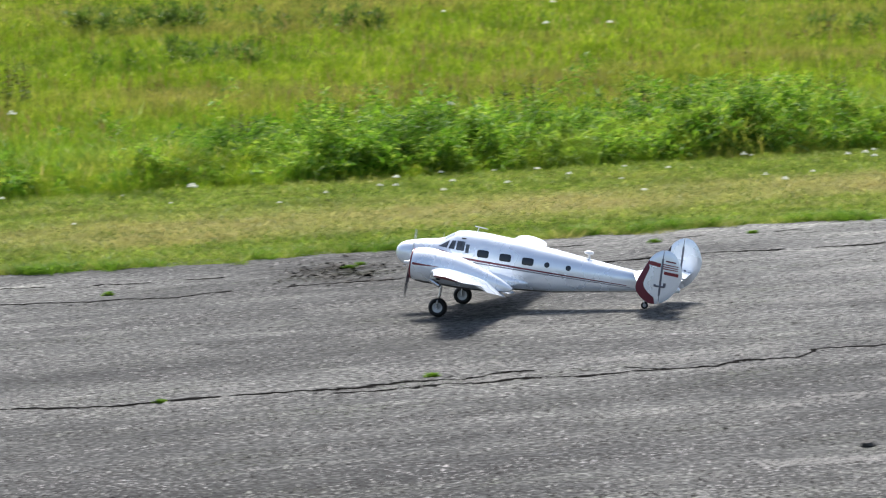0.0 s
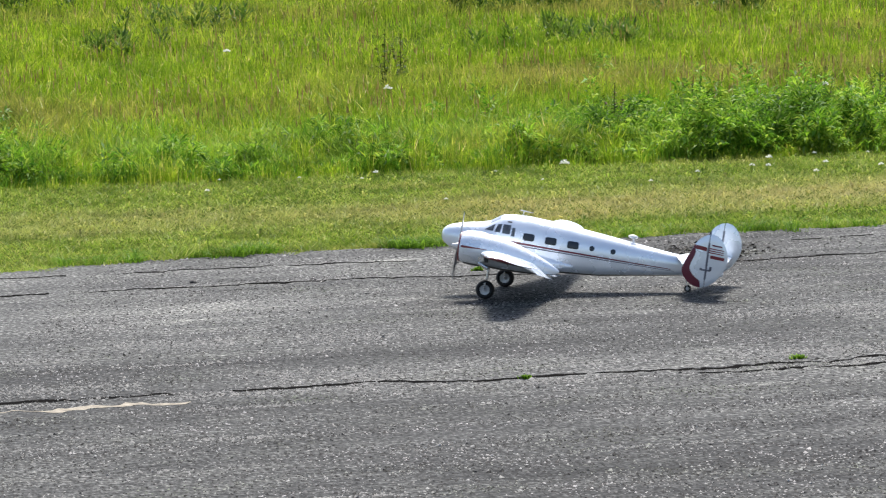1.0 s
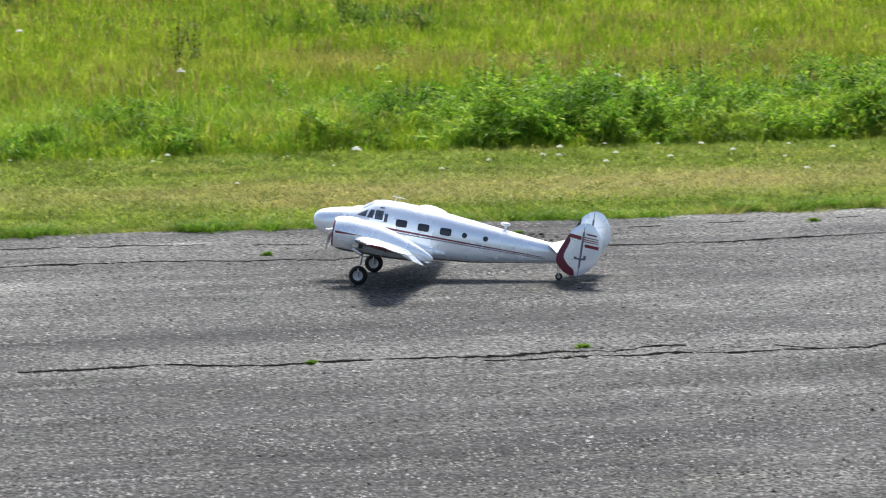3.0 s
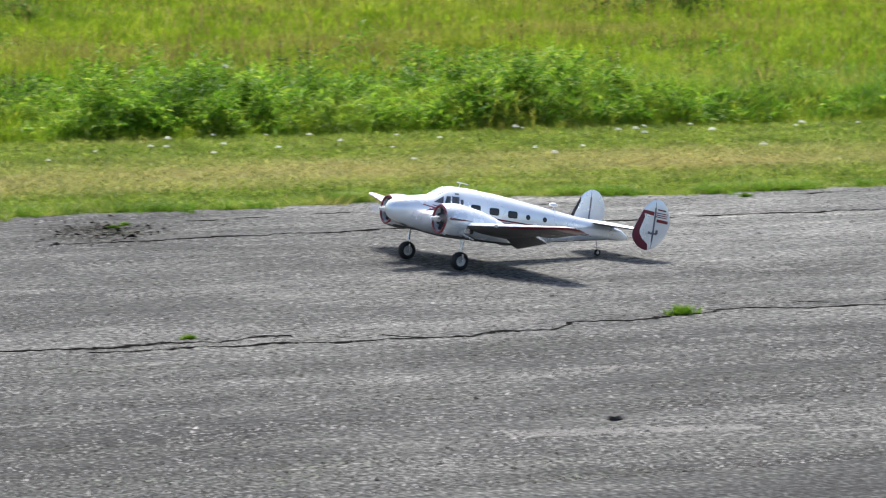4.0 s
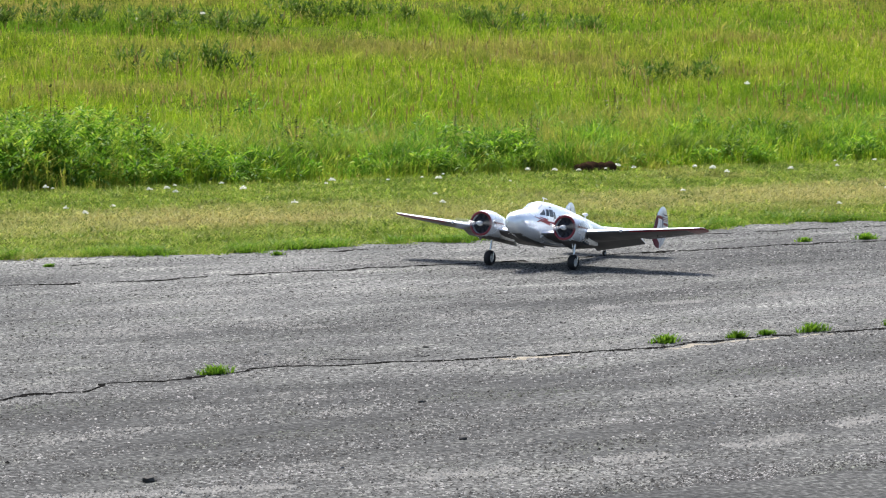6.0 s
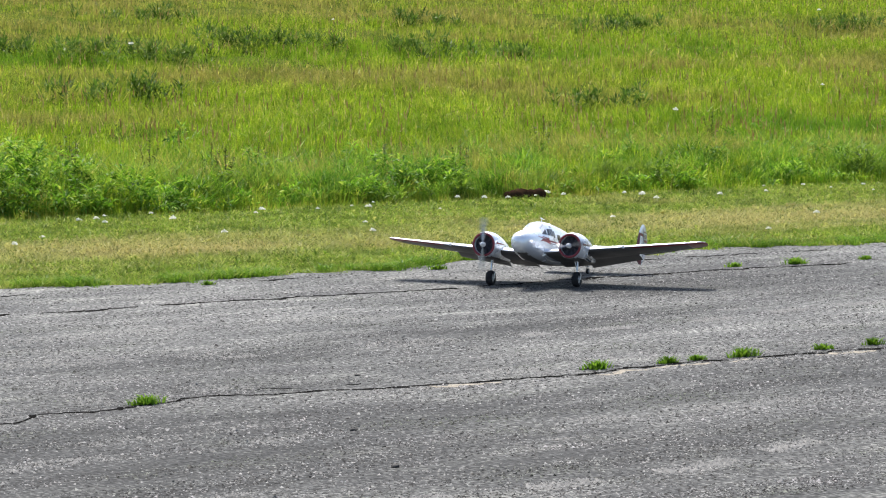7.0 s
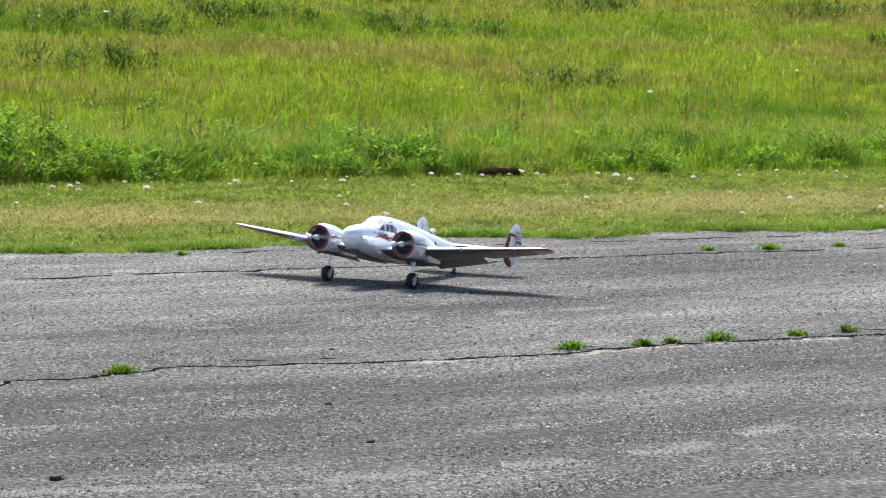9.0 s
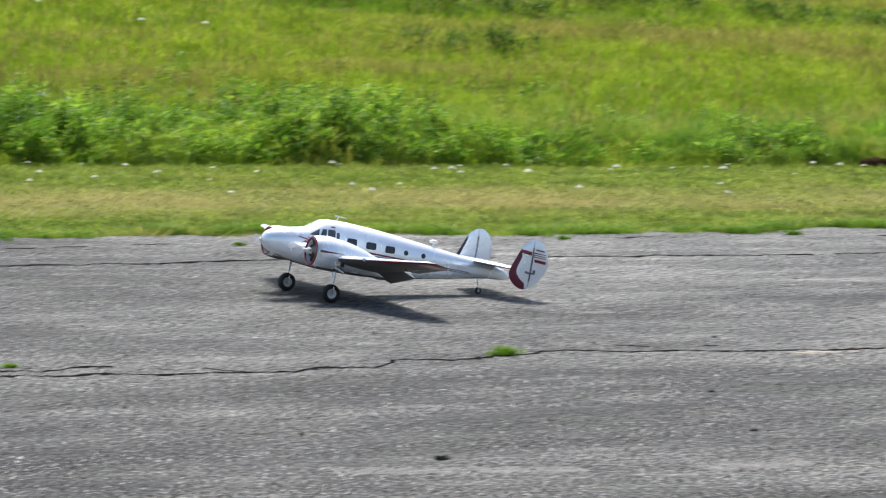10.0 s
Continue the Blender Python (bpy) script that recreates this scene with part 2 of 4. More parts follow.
# pale base colour stands for the sky mirrored in the windshield
SCREEN = paint("windscreen_sky_reflection", (0.5, 0.55, 0.62), 0.1, 0.6, 0.1, 10.0)
PROP = paint("prop_grey", (0.38, 0.385, 0.4), 0.3, 0.75, 0.1, 20.0)


def tinted_glass():
    m, n, l, b = nodes_of("dark_window")
    b.inputs["Base Color"].default_value = (0.015, 0.018, 0.025, 1)
    b.inputs["Roughness"].default_value = 0.06
    b.inputs["IOR"].default_value = 1.5
    return m


GLASS = tinted_glass()
# the grey imitates sky reflected in the side panes
COCKPIT = paint("cockpit_pane_sky_grey", (0.08, 0.09, 0.105), 0.08, 0.0, 0.8, 26.0, gloss=0.6)


# ---- mesh helpers ----
def mesh_from(name, verts, faces, mat, smooth=True, sharp=38):
    me = bpy.data.meshes.new(name)
    me.from_pydata([tuple(v) for v in verts], [], faces)
    bm = bmesh.new()
    bm.from_mesh(me)
    bmesh.ops.recalc_face_normals(bm, faces=bm.faces)
    bm.to_mesh(me)
    bm.free()
    if smooth:
        me.shade_smooth()
        me.set_sharp_from_angle(angle=radians(sharp))
    me.materials.append(mat)
    return me


def part(name, geo, mat, parent, label="", smooth=True):
    ob = new(name, mesh_from(name, geo[0], geo[1], mat, smooth))
    ob.parent = parent
    return tagged(ob, label) if label else ob


def joined(*geos):
    verts, faces = [], []
    for v, f in geos:
        k = len(verts)
        verts += [tuple(p) for p in v]
        faces += [tuple(i + k for i in q) for q in f]
    return verts, faces


def moved(geo, m):
    return [m @ Vector(v) for v in geo[0]], geo[1]


def loft(rings, cap=True):
    verts, faces, n = [], [], len(rings[0])
    for r in rings:
        verts += list(r)
    for i in range(len(rings) - 1):
        for j in range(n):
            k = (j + 1) % n
            faces.append((i * n + j, i * n + k, (i + 1) * n + k, (i + 1) * n + j))
    if cap:
        faces.append(tuple(range(n))[::-1])
        faces.append(tuple(range((len(rings) - 1) * n, len(rings) * n)))
    return verts, faces


def spun(profile, axis="x", n=24, cap=True):
    """A body of revolution from (along, radius) pairs."""
    rings = []
    for a, r in profile:
        ring = []
        for k in range(n):
            c, s = r * math.cos(6.28318 * k / n), r * math.sin(6.28318 * k / n)
            ring.append({"x": (a, c, s), "y": (c, a, s), "z": (c, s, a)}[axis])
        rings.append(ring)
    return loft(rings, cap)


def rod(a, b, r0, r1=None, n=10):
    a, b = Vector(a), Vector(b)
    r1 = r0 if r1 is None else r1
    q = (b - a).to_track_quat("Z", "Y")
    rings = []
    for p, r in ((a, r0), (b, r1)):
        rings.append([p + q @ Vector((r * math.cos(6.28318 * k / n), r * math.sin(6.28318 * k / n), 0)) for k in range(n)])
    return loft(rings)


def block(cx, cy, cz, dx, dy, dz, b=0.15):
    """A box with cut edges."""
    e = b * min(dx, dy, dz)
    rings = []
    for z, o in ((-dz / 2, e), (-dz / 2 + e, 0), (dz / 2 - e, 0), (dz / 2, e)):
        x, y = dx / 2 - o, dy / 2 - o
        rings.append([(cx + a, cy + c, cz + z) for a, c in ((x - e, y), (x, y - e), (x, -y + e), (x - e, -y), (-x + e, -y), (-x, -y + e), (-x, y - e), (-x + e, y))])
    return loft(rings)


# ---- ground ----
def sheet(name, us, vs, height, mat, label):
    uu, vv = np.meshgrid(us, vs)
    x, y = xy(uu, vv)
    z = height(uu, vv)
    n = len(us)
    verts = np.stack([x, y, z], -1).reshape(-1, 3).tolist()
    faces = [(j * n + i, j * n + i + 1, (j + 1) * n + i + 1, (j + 1) * n + i) for j in range(len(vs) - 1) for i in range(n - 1)]
    ob = new(name, mesh_from(name, verts, faces, mat))
    return tagged(ob, label, kind="structure")


def build_ground():
    us = np.concatenate([np.linspace(-900, -60, 8), np.arange(-40, 81, 2.0), np.linspace(100, 900, 8)])
    vs = np.concatenate([np.linspace(-900, -40, 8), np.arange(-20, 28, 4.0), np.arange(28, 112, 1.0), np.linspace(130, 900, 8)])

    def height(u, v):
        near = (v > 30) & (v < 110)
        return rise(v) - 0.012 + near * 0.05 * lumps(u, v, 5.0, 3)

    sheet("ground", us, vs, height, SOIL, "grassy soil rising gently beyond the runway")
    us = np.arange(-60, 90, 0.25)
    e = 21.9 + 0.16 * lumps(us, us * 0, 2.2, 8) + 0.08 * lumps(us, us * 0, 0.7, 9) - 0.45 * np.exp(-((us - 2.4) / 0.9) ** 2)
    fr = np.concatenate([np.linspace(0, 0.9, 14), [0.96, 0.99, 0.9985, 1.0]])
    uu, ff = np.meshgrid(us, fr)
    vv = -30 + ff * (e[None, :] + 30)
    x, y = xy(uu, vv)
    z = np.where(ff >= 0.999, -0.02, 0.0)
    n = len(us)
    verts = np.stack([x, y, z], -1).reshape(-1, 3).tolist()
    faces = [(j * n + i, j * n + i + 1, (j + 1) * n + i + 1, (j + 1) * n + i) for j in range(len(fr) - 1) for i in range(n - 1)]
    tagged(new("runway", mesh_from("runway", verts, faces, ASPHALT)), "weathered grey cracked asphalt runway", kind="structure")


build_ground()


def strip(name, u0, u1, path, width, z, mat, label, step=0.035, seed=1, breaks=0.0):
    """A ragged seam along the runway, a few millimetres proud."""
    r = np.random.default_rng(seed)
    us = np.arange(u0, u1, step)
    mid = path(us) + r.normal(0, 0.011, len(us)) + 0.03 * lumps(us, us * 0, 0.45, seed) + 0.014 * lumps(us, us * 0, 0.13, seed + 5)
    w = width * np.clip(0.6 + 0.6 * lumps(us, us * 0, 0.4, seed + 1) + r.normal(0, 0.3, len(us)), 0.12, 2.0)
    gone = lumps(us, us * 0, 0.9, seed + 2) < breaks
    verts, faces = [], []
    for k in range(len(us)):
        for side, h in ((-1, 0.0), (-0.4, z), (0.4, z), (1, 0.0)):
            verts.append((*xy(us[k], mid[k] + side * w[k] / 2), h + 0.001))
    for k in range(len(us) - 1):
        if not gone[k]:
            faces += [(4 * k + j, 4 * k + 4 + j, 4 * k + 5 + j, 4 * k + 1 + j) for j in range(3)]
    tagged(new(name, mesh_from(name, verts, faces, mat)), label, kind="structure")


def kinked(us):
    """The long crack: two overlapping halves joined by a short step."""
    return np.interp(us, (-10, 3.48, 3.99, 4.61, 5.19, 5.99, 6.42, 6.65, 6.96, 7.45, 7.57, 8.0, 8.3, 8.55, 9.12, 9.9, 10.9, 11.57, 13.68, 30),
                     (15.4, 15.37, 15.25, 15.24, 15.2, 15.25, 15.2, 14.97, 14.95, 15.05, 15.22, 15.19, 15.28, 15.42, 15.31, 15.18, 15.14, 15.27, 15.24, 15.3))


def far_crack(us):
    return np.interp(us, (-10, 4.58, 5.57, 6.07, 7.1, 8.29, 9.24, 10.14, 11.57, 12.88, 15.34, 17.08, 40), (20.1, 19.99, 19.77, 19.9, 19.96, 20.01, 20.17, 20.05, 20.14, 20.05, 20.21, 20.14, 20.3))


DARK, NARROW, RAVELED = "dark open crack along the old asphalt", "narrow dark crack in the asphalt near the grass", "pale raveled edge beside the crack"
strip("crack", -10, 30, kinked, 0.066, 0.003, CRACK, DARK, seed=11, breaks=-1.0)
strip("crack", 5.0, 6.7, lambda us: 15.06 - 0.07 * (us - 5.0), 0.06, 0.003, CRACK, DARK, seed=16, breaks=-0.9)
strip("crack", 8.6, 30, lambda us: kinked(us) + 0.2 + 0.05 * np.sin(us * 2), 0.022, 0.003, CRACK, DARK, seed=15, breaks=0.5)
strip("crack_edge", 9.5, 26, lambda us: kinked(us) - 0.085, 0.075, 0.002, PALE, RAVELED, seed=41, breaks=-0.25)
strip("crack_edge", 0.5, 2.8, lambda us: kinked(us) - 0.3, 0.1, 0.002, PALE, RAVELED, seed=47, breaks=-0.25)
strip("crack", -10, 40, far_crack, 0.066, 0.003, CRACK, NARROW, seed=21, breaks=-0.9)
strip("crack", -10, 40, lambda us: np.interp(us, (4.8, 5.83, 7.2, 9.0), (20.97, 20.7, 21.0, 21.35)) + 0.06 * np.sin(us * 0.6), 0.045, 0.003, CRACK, NARROW, seed=31, breaks=0.1)


# ---- growth ----
def triangles(name, pts, mat, label, per=3):
    """One mesh of loose triangles (or quads): pts is an array (count, per, 3)."""
    n = len(pts)
    me = bpy.data.meshes.new(name)
    me.vertices.add(n * per)
    me.vertices.foreach_set("co", np.ascontiguousarray(pts, dtype=np.float32).ravel())
    me.loops.add(n * per)
    me.loops.foreach_set("vertex_index", np.arange(n * per, dtype=np.int32))
    me.polygons.add(n)
    me.polygons.foreach_set("loop_start", np.arange(0, n * per, per, dtype=np.int32))
    me.update(calc_edges=True)
    me.materials.append(mat)
    return tagged(new(name, me), label, kind="stuff")


def blades(u, v, z, h, w, lean):
    """Upright blades with one triangle each."""
    n = len(u)
    x, y = xy(u, v)
    a, b = rng.uniform(0, 6.283, n), rng.uniform(0, 6.283, n)
    dx, dy = np.cos(a) * w / 2, np.sin(a) * w / 2
    tx, ty = np.cos(b) * lean * h, np.sin(b) * lean * h
    return np.stack([np.stack([x - dx, y - dy, z], -1), np.stack([x + dx, y + dy, z], -1), np.stack([x + tx, y + ty, z + h], -1)], 1)


def field_points(n, v0, v1, fall):
    v = v0 - fall * np.log(1 - rng.random(n) * (1 - math.exp(-(v1 - v0) / fall)))
    u = -2 + rng.random(n) * (34 + 0.95 * (v - 28))
    return u, v


def bent(u, v, z, h, w, b, lean, droop):
    """Arching blades: an upright triangle and a drooping one above it, leaning towards the angle b."""
    n = len(u)
    x, y = xy(u, v)
    c, s = np.cos(b), np.sin(b)
    a = b + 1.57 + rng.normal(0, 0.5, n)
    dx, dy = np.cos(a) * w / 2, np.sin(a) * w / 2
    mx, my, mz = x + c * lean * h * 0.5, y + s * lean * h * 0.5, z + h * 0.7
    tx, ty, tz = mx + c * lean * h * 0.9, my + s * lean * h * 0.9, mz + h * (0.3 - droop)
    low = np.stack([np.stack([x - dx, y - dy, z], -1), np.stack([x + dx, y + dy, z], -1), np.stack([mx, my, mz + 0.1 * h], -1)], 1)
    top = np.stack([np.stack([mx - dx, my - dy, mz - 0.08 * h], -1), np.stack([mx + dx, my + dy, mz - 0.08 * h], -1), np.stack([tx, ty, tz], -1)], 1)
    return np.concatenate([low, top])


def build_meadow():
    # tussocks of arching blades
    c, per = 25000, 20
    cu, cv = field_points(c, TALL, 82, 17)
    tuft = lumps(cu, cv, 1.3, 62) * 0.5 + lumps(cu, cv, 4.0, 63) * 0.5
    ch = np.clip(0.2 + 0.15 * np.exp(-((cv - 30.4) / 1.7) ** 2) + 0.17 * tuft + 0.04 * lumps(cu, cv, 9.0, 64), 0.13, 0.6) * rng.uniform(0.65, 1.3, c) * np.clip(0.5 + (cv - TALL) * 1.4, 0.5, 1)
    u, v, h = np.repeat(cu, per), np.repeat(cv, per), np.repeat(ch, per)
    n = len(u)
    far = np.clip((v - 28) / 40, 0, 1.3)
    b = rng.uniform(0, 6.283, n)
    r = np.abs(rng.normal(0, 0.045 + 0.07 * far, n))
    u, v = u + r * np.cos(b), v + r * np.sin(b)
    h = h * rng.uniform(0.4, 1.1, n)
    w = (0.0068 + 0.0135 * far) * rng.uniform(0.6, 1.5, n)
    tri = bent(u, v, rise(v) - 0.02, h, w, b + TURN, rng.uniform(0.05, 0.55, n) ** 1.2, rng.uniform(0.0, 0.25, n))
    # thinner growth between them
    n = 330000
    u, v = field_points(n, TALL - 0.1, 84, 20)
    far = np.clip((v - 28) / 40, 0, 1.3)
    h = np.clip(0.15 + 0.05 * lumps(u, v, 2.0, 65), 0.04, 0.4) * rng.uniform(0.5, 1.5, n) * np.clip(0.4 + (v - TALL) * 0.8, 0.3, 1)
    tri2 = blades(u, v, rise(v) - 0.02, h, (0.009 + 0.02 * far) * rng.uniform(0.6, 1.4, n), rng.uniform(0.05, 0.7, n))
    triangles("tall_grass", np.concatenate([tri, tri2]), MEADOW, "bright yellow-green uncut meadow grass")
    n = 9000
    u, v = field_points(n, TALL + 3.0, 75, 18)
    patch = lumps(u, v, 6.0, 66) + 0.6 * lumps(u, v, 2.0, 67)
    k = patch > 0.1
    u, v, n = u[k], v[k], int(k.sum())
    h = rng.uniform(0.26, 0.46, n)
    stems = blades(u, v, rise(v), h, 0.005 + 0.0001 * (v - 28), rng.uniform(0, 0.3, n))
    heads = []
    for dh in (0.0, 0.04):
        q = stems.copy()
        q[:, 0] = stems[:, 2] + np.array([0.009, 0, -0.07 - dh])
        q[:, 1] = stems[:, 2] + np.array([-0.009, 0.006, -0.05 - dh])
        q[:, 2] = stems[:, 2] + rng.normal(0, 0.006, (n, 3))
        heads.append(q)
    triangles("seed_stalks", np.concatenate([stems] + heads), SEED, "brown seed heads of tall meadow grass")


build_meadow()


def chips(name, x, y, s, a, mat, label):
    """Small angular stones with three sides and a blunt point, one mesh."""
    n = len(x)
    co = np.zeros((n, 4, 3))
    for q in range(3):
        r, b = s * rng.uniform(0.7, 1.25, n), a + q * 2.094
        co[:, q] = np.stack([x + r * np.cos(b), y + r * np.sin(b), np.full(n, 0.0005)], -1)
    co[:, 3] = np.stack([x + 0.3 * s * rng.normal(0, 1, n), y + 0.3 * s * rng.normal(0, 1, n), s * rng.uniform(0.35, 0.95, n)], -1)
    loops = (np.arange(n)[:, None] * 4 + np.array([0, 1, 3, 1, 2, 3, 2, 0, 3])).ravel()
    me = bpy.data.meshes.new(name)
    me.vertices.add(n * 4)
    me.vertices.foreach_set("co", co.astype(np.float32).ravel())
    me.loops.add(n * 9)
    me.loops.foreach_set("vertex_index", loops.astype(np.int32))
    me.polygons.add(n * 3)
    me.polygons.foreach_set("loop_start", np.arange(0, n * 9, 3, dtype=np.int32))
    me.update(calc_edges=True)
    me.materials.append(mat)
    return tagged(new(name, me), label, kind="stuff")


def build_grit():
    """Loose chips and exposed aggregate lying on the runway."""
    n = 330000
    v = 11 + 11 * rng.random(n) ** 1.2
    u = 0.5 + 0.25 * (v - 11) + rng.random(n) * (10.5 + 0.6 * (v - 11))
    k = rng.random(n) < np.clip(0.55 + 0.3 * lumps(u * 0.4, v, 0.9, 91), 0.1, 1)
    u, v, n = u[k], v[k], int(k.sum())
    lines = ((kinked, -0.14, 0.06, -4, 28, 9000), (kinked, 0.36, 0.13, -4, 28, 16000), (lambda q: np.interp(q, (5.8, 6.5, 7.26, 8.13, 9.08, 10.2), (12.06, 11.9, 11.78, 11.77, 11.84, 12.28)), 0, 0.05, 5.6, 10.4, 5200),
             (lambda q: np.interp(q, (4.4, 4.67, 5.48, 5.82), (13.2, 13.08, 12.74, 12.06)), 0, 0.06, 4.4, 5.9, 1900), (lambda q: np.interp(q, (11.8, 13.05, 14.32, 17.0), (17.06, 17.13, 17.44, 17.6)), 0, 0.045, 11.8, 17.0, 4200),
             (lambda q: 17.2 + 0.1 * np.sin(q), 0, 0.12, 2, 12, 5000), (lambda q: 18.6 + 0.05 * np.sin(2 * q), 0, 0.14, 6, 20, 4000), (lambda q: 13.6 + 0.1 * np.sin(q * 1.7), 0, 0.07, 6, 14, 3000))
    pale = np.zeros(n, bool)
    for k, (path, off, spread, u0, u1, m) in enumerate(lines):
        q = rng.uniform(u0, u1, int(1.15 * m))
        q = q[lumps(q, q * 0, 1.1, 95 + k) > -0.1]
        u, v = np.concatenate([u, q]), np.concatenate([v, path(q) + off + rng.normal(0, spread, len(q))])
    for k in range(110):
        m = int(rng.integers(30, 130))
        u = np.concatenate([u, rng.uniform(0, 22) + rng.normal(0, rng.uniform(0.1, 0.34), m)])
        v = np.concatenate([v, rng.uniform(11.3, 21) + rng.normal(0, 0.025, m) + rng.normal(0, 0.012)])
    n = len(u)
    pale = np.arange(n) >= len(pale)
    x, y = xy(u, v)
    s, a = (rng.gamma(2.0, 0.0011, n) + 0.0032) * (1 + 0.35 * pale), rng.uniform(0, 6.283, n)
    chips("loose_grit", x[~pale], y[~pale], s[~pale], a[~pale], GRIT, "loose light and dark chips of asphalt")
    chips("pale_grit", x[pale], y[pale], s[pale], a[pale], CHIPS, "pale worn aggregate in streaks along the runway")


build_grit()


def build_weeds():
    """Broad-leaved weeds: stems with many leaves, denser and higher where they form thickets."""
    n = 5600
    v = TALL + 0.05 + rng.gamma(1.6, 0.75, n)
    u = rng.uniform(-1, 31, n)
    lot = 1 / (1 + np.exp((9.0 - u) / 0.5)) / (1 + np.exp((u - 15.4) / 0.55))
    thick = 0.88 * lot - 0.3 - 0.06 * (u > 16) + 0.3 * lumps(u, u * 0, 2.2, 71) + 0.42 * lumps(u, v, 0.9, 72)
    k = rng.random(n) < np.clip(0.36 + 0.64 * thick, 0.05, 1)
    u, v, thick = u[k], v[k], thick[k]
    tall = np.clip(0.33 + 0.26 * thick, 0.14, 0.72) * rng.uniform(0.4, 1.2, len(u)) * np.clip(0.4 + 0.8 * (v - TALL), 0.4, 1)
    leaves, stems = [], []
    for a, b, h in zip(u, v, tall):
        x, y = xy(a, b)
        z = float(rise(b))
        m = 34 + int(95 * h)
        t = np.sqrt(rng.random(m))
        ang, out = rng.uniform(0, 6.283, m), rng.uniform(0.01, 0.13, m) * (1.15 - 0.8 * t)
        px, py, pz = x + np.cos(ang) * out, y + np.sin(ang) * out, z + h * t
        ln, wd = rng.uniform(0.03, 0.10, m), rng.uniform(0.005, 0.014, m)
        dz = rng.uniform(-0.9, 1.0, m)
        c, s = np.cos(ang), np.sin(ang)
        base = np.stack([px, py, pz], -1)
        tip = base + np.stack([c * ln, s * ln, dz * ln], -1)
        mid = (base + tip) / 2 + np.stack([0 * c, 0 * c, 0.15 * ln], -1)
        sd = np.stack([-s * wd, c * wd, rng.normal(0, 0.4, m) * wd], -1)
        leaves.append(np.stack([base, mid + sd, tip, mid - sd], 1))
        stems.append([[x - 0.003, y, z - 0.02], [x + 0.003, y, z - 0.02], [x, y, z + h]])
    triangles("weed_leaves", np.concatenate(leaves), LUSH, "lush green broad-leaved weeds at the meadow's edge", 4)
    triangles("weed_stems", np.array(stems), LUSH, "green stems of weeds at the meadow's edge")


build_weeds()


def build_lush_band():
    """Dense, greener grass where the meadow begins, beside the mown verge."""
    n = 150000
    u, v = rng.uniform(1, 28, n), TALL + 0.05 + rng.gamma(1.8, 0.8, n)
    k = rng.random(n) < np.clip(0.75 + 0.4 * lumps(u, v, 1.6, 73), 0.1, 1)
    u, v = u[k], v[k]
    n = len(u)
    h = np.clip(0.27 + 0.07 * (u > 14.5) + 0.12 * lumps(u, v, 1.1, 74), 0.08, 0.5) * rng.uniform(0.5, 1.2, n) * np.clip(0.45 + 0.6 * (v - TALL), 0.4, 1)
    tri = bent(u, v, rise(v) - 0.02, h, rng.uniform(0.007, 0.013, n), rng.uniform(0, 6.283, n), rng.uniform(0.05, 0.6, n), rng.uniform(0.0, 0.3, n))
    triangles("lush_grass", tri, LUSH, "dense dark-green grass where the meadow begins")


build_lush_band()


def build_verge():
    n = 390000
    u = rng.uniform(-3, 34, n)
    edge = 21.9 + 0.16 * lumps(u, u * 0, 2.2, 8) + 0.08 * lumps(u, u * 0, 0.7, 9) - 0.45 * np.exp(-((u - 2.4) / 0.9) ** 2)
    v = edge - 0.08 - 0.14 * np.clip(lumps(u, u * 0, 0.35, 84), 0, 1.5) + rng.random(n) ** 1.15 * (TALL + 0.4 - edge)
    h = (0.024 + 0.018 * lumps(u, v, 0.35, 81) + 0.008 * lumps(u, v, 1.4, 83)) * rng.uniform(0.5, 1.5, n) + 0.03 * np.clip((v - 27.6), 0, 1) * rng.random(n)
    lip = np.clip(1 - (v - edge) / 0.4, 0, 1) * np.clip(0.35 + 0.6 * lumps(u, u * 0, 0.8, 82) + 0.5 * lumps(u, u * 0, 0.3, 85), 0, 1.4)
    h = np.clip(h * 0.6, 0.006, 0.08) + lip * rng.uniform(0.01, 0.09, n)
    tri = blades(u, v, np.full(n, -0.012), h + 0.012, rng.uniform(0.005, 0.012, n), rng.uniform(0.4, 2.4, n))
    # rosettes of broad-leaved plants among the grass
    m = 6000
    ru, rv = rng.uniform(-2, 33, m), rng.uniform(22.1, TALL, m)
    per = 7
    u, v, b = np.repeat(ru, per), np.repeat(rv, per), rng.uniform(0, 6.283, m * per)
    x, y = xy(u, v)
    ln, up, wd = rng.uniform(0.012, 0.04, m * per), rng.uniform(0.01, 0.04, m * per), rng.uniform(0.004, 0.009, m * per)
    c, s, o = np.cos(b), np.sin(b), 0 * b
    base, tip = np.stack([x, y, o], -1), np.stack([x + c * ln, y + s * ln, up], -1)
    sd, mid = np.stack([-s * wd, c * wd, o], -1), np.stack([x + c * ln * 0.6, y + s * ln * 0.6, up * 1.1], -1)
    triangles("verge_weeds", np.stack([base, mid + sd, tip, mid - sd], 1), MOWN, "low broad-leaved plants in the mown grass", 4)
    triangles("mown_grass", tri, MOWN, "short mown grass with a straw-coloured dry band")


build_verge()


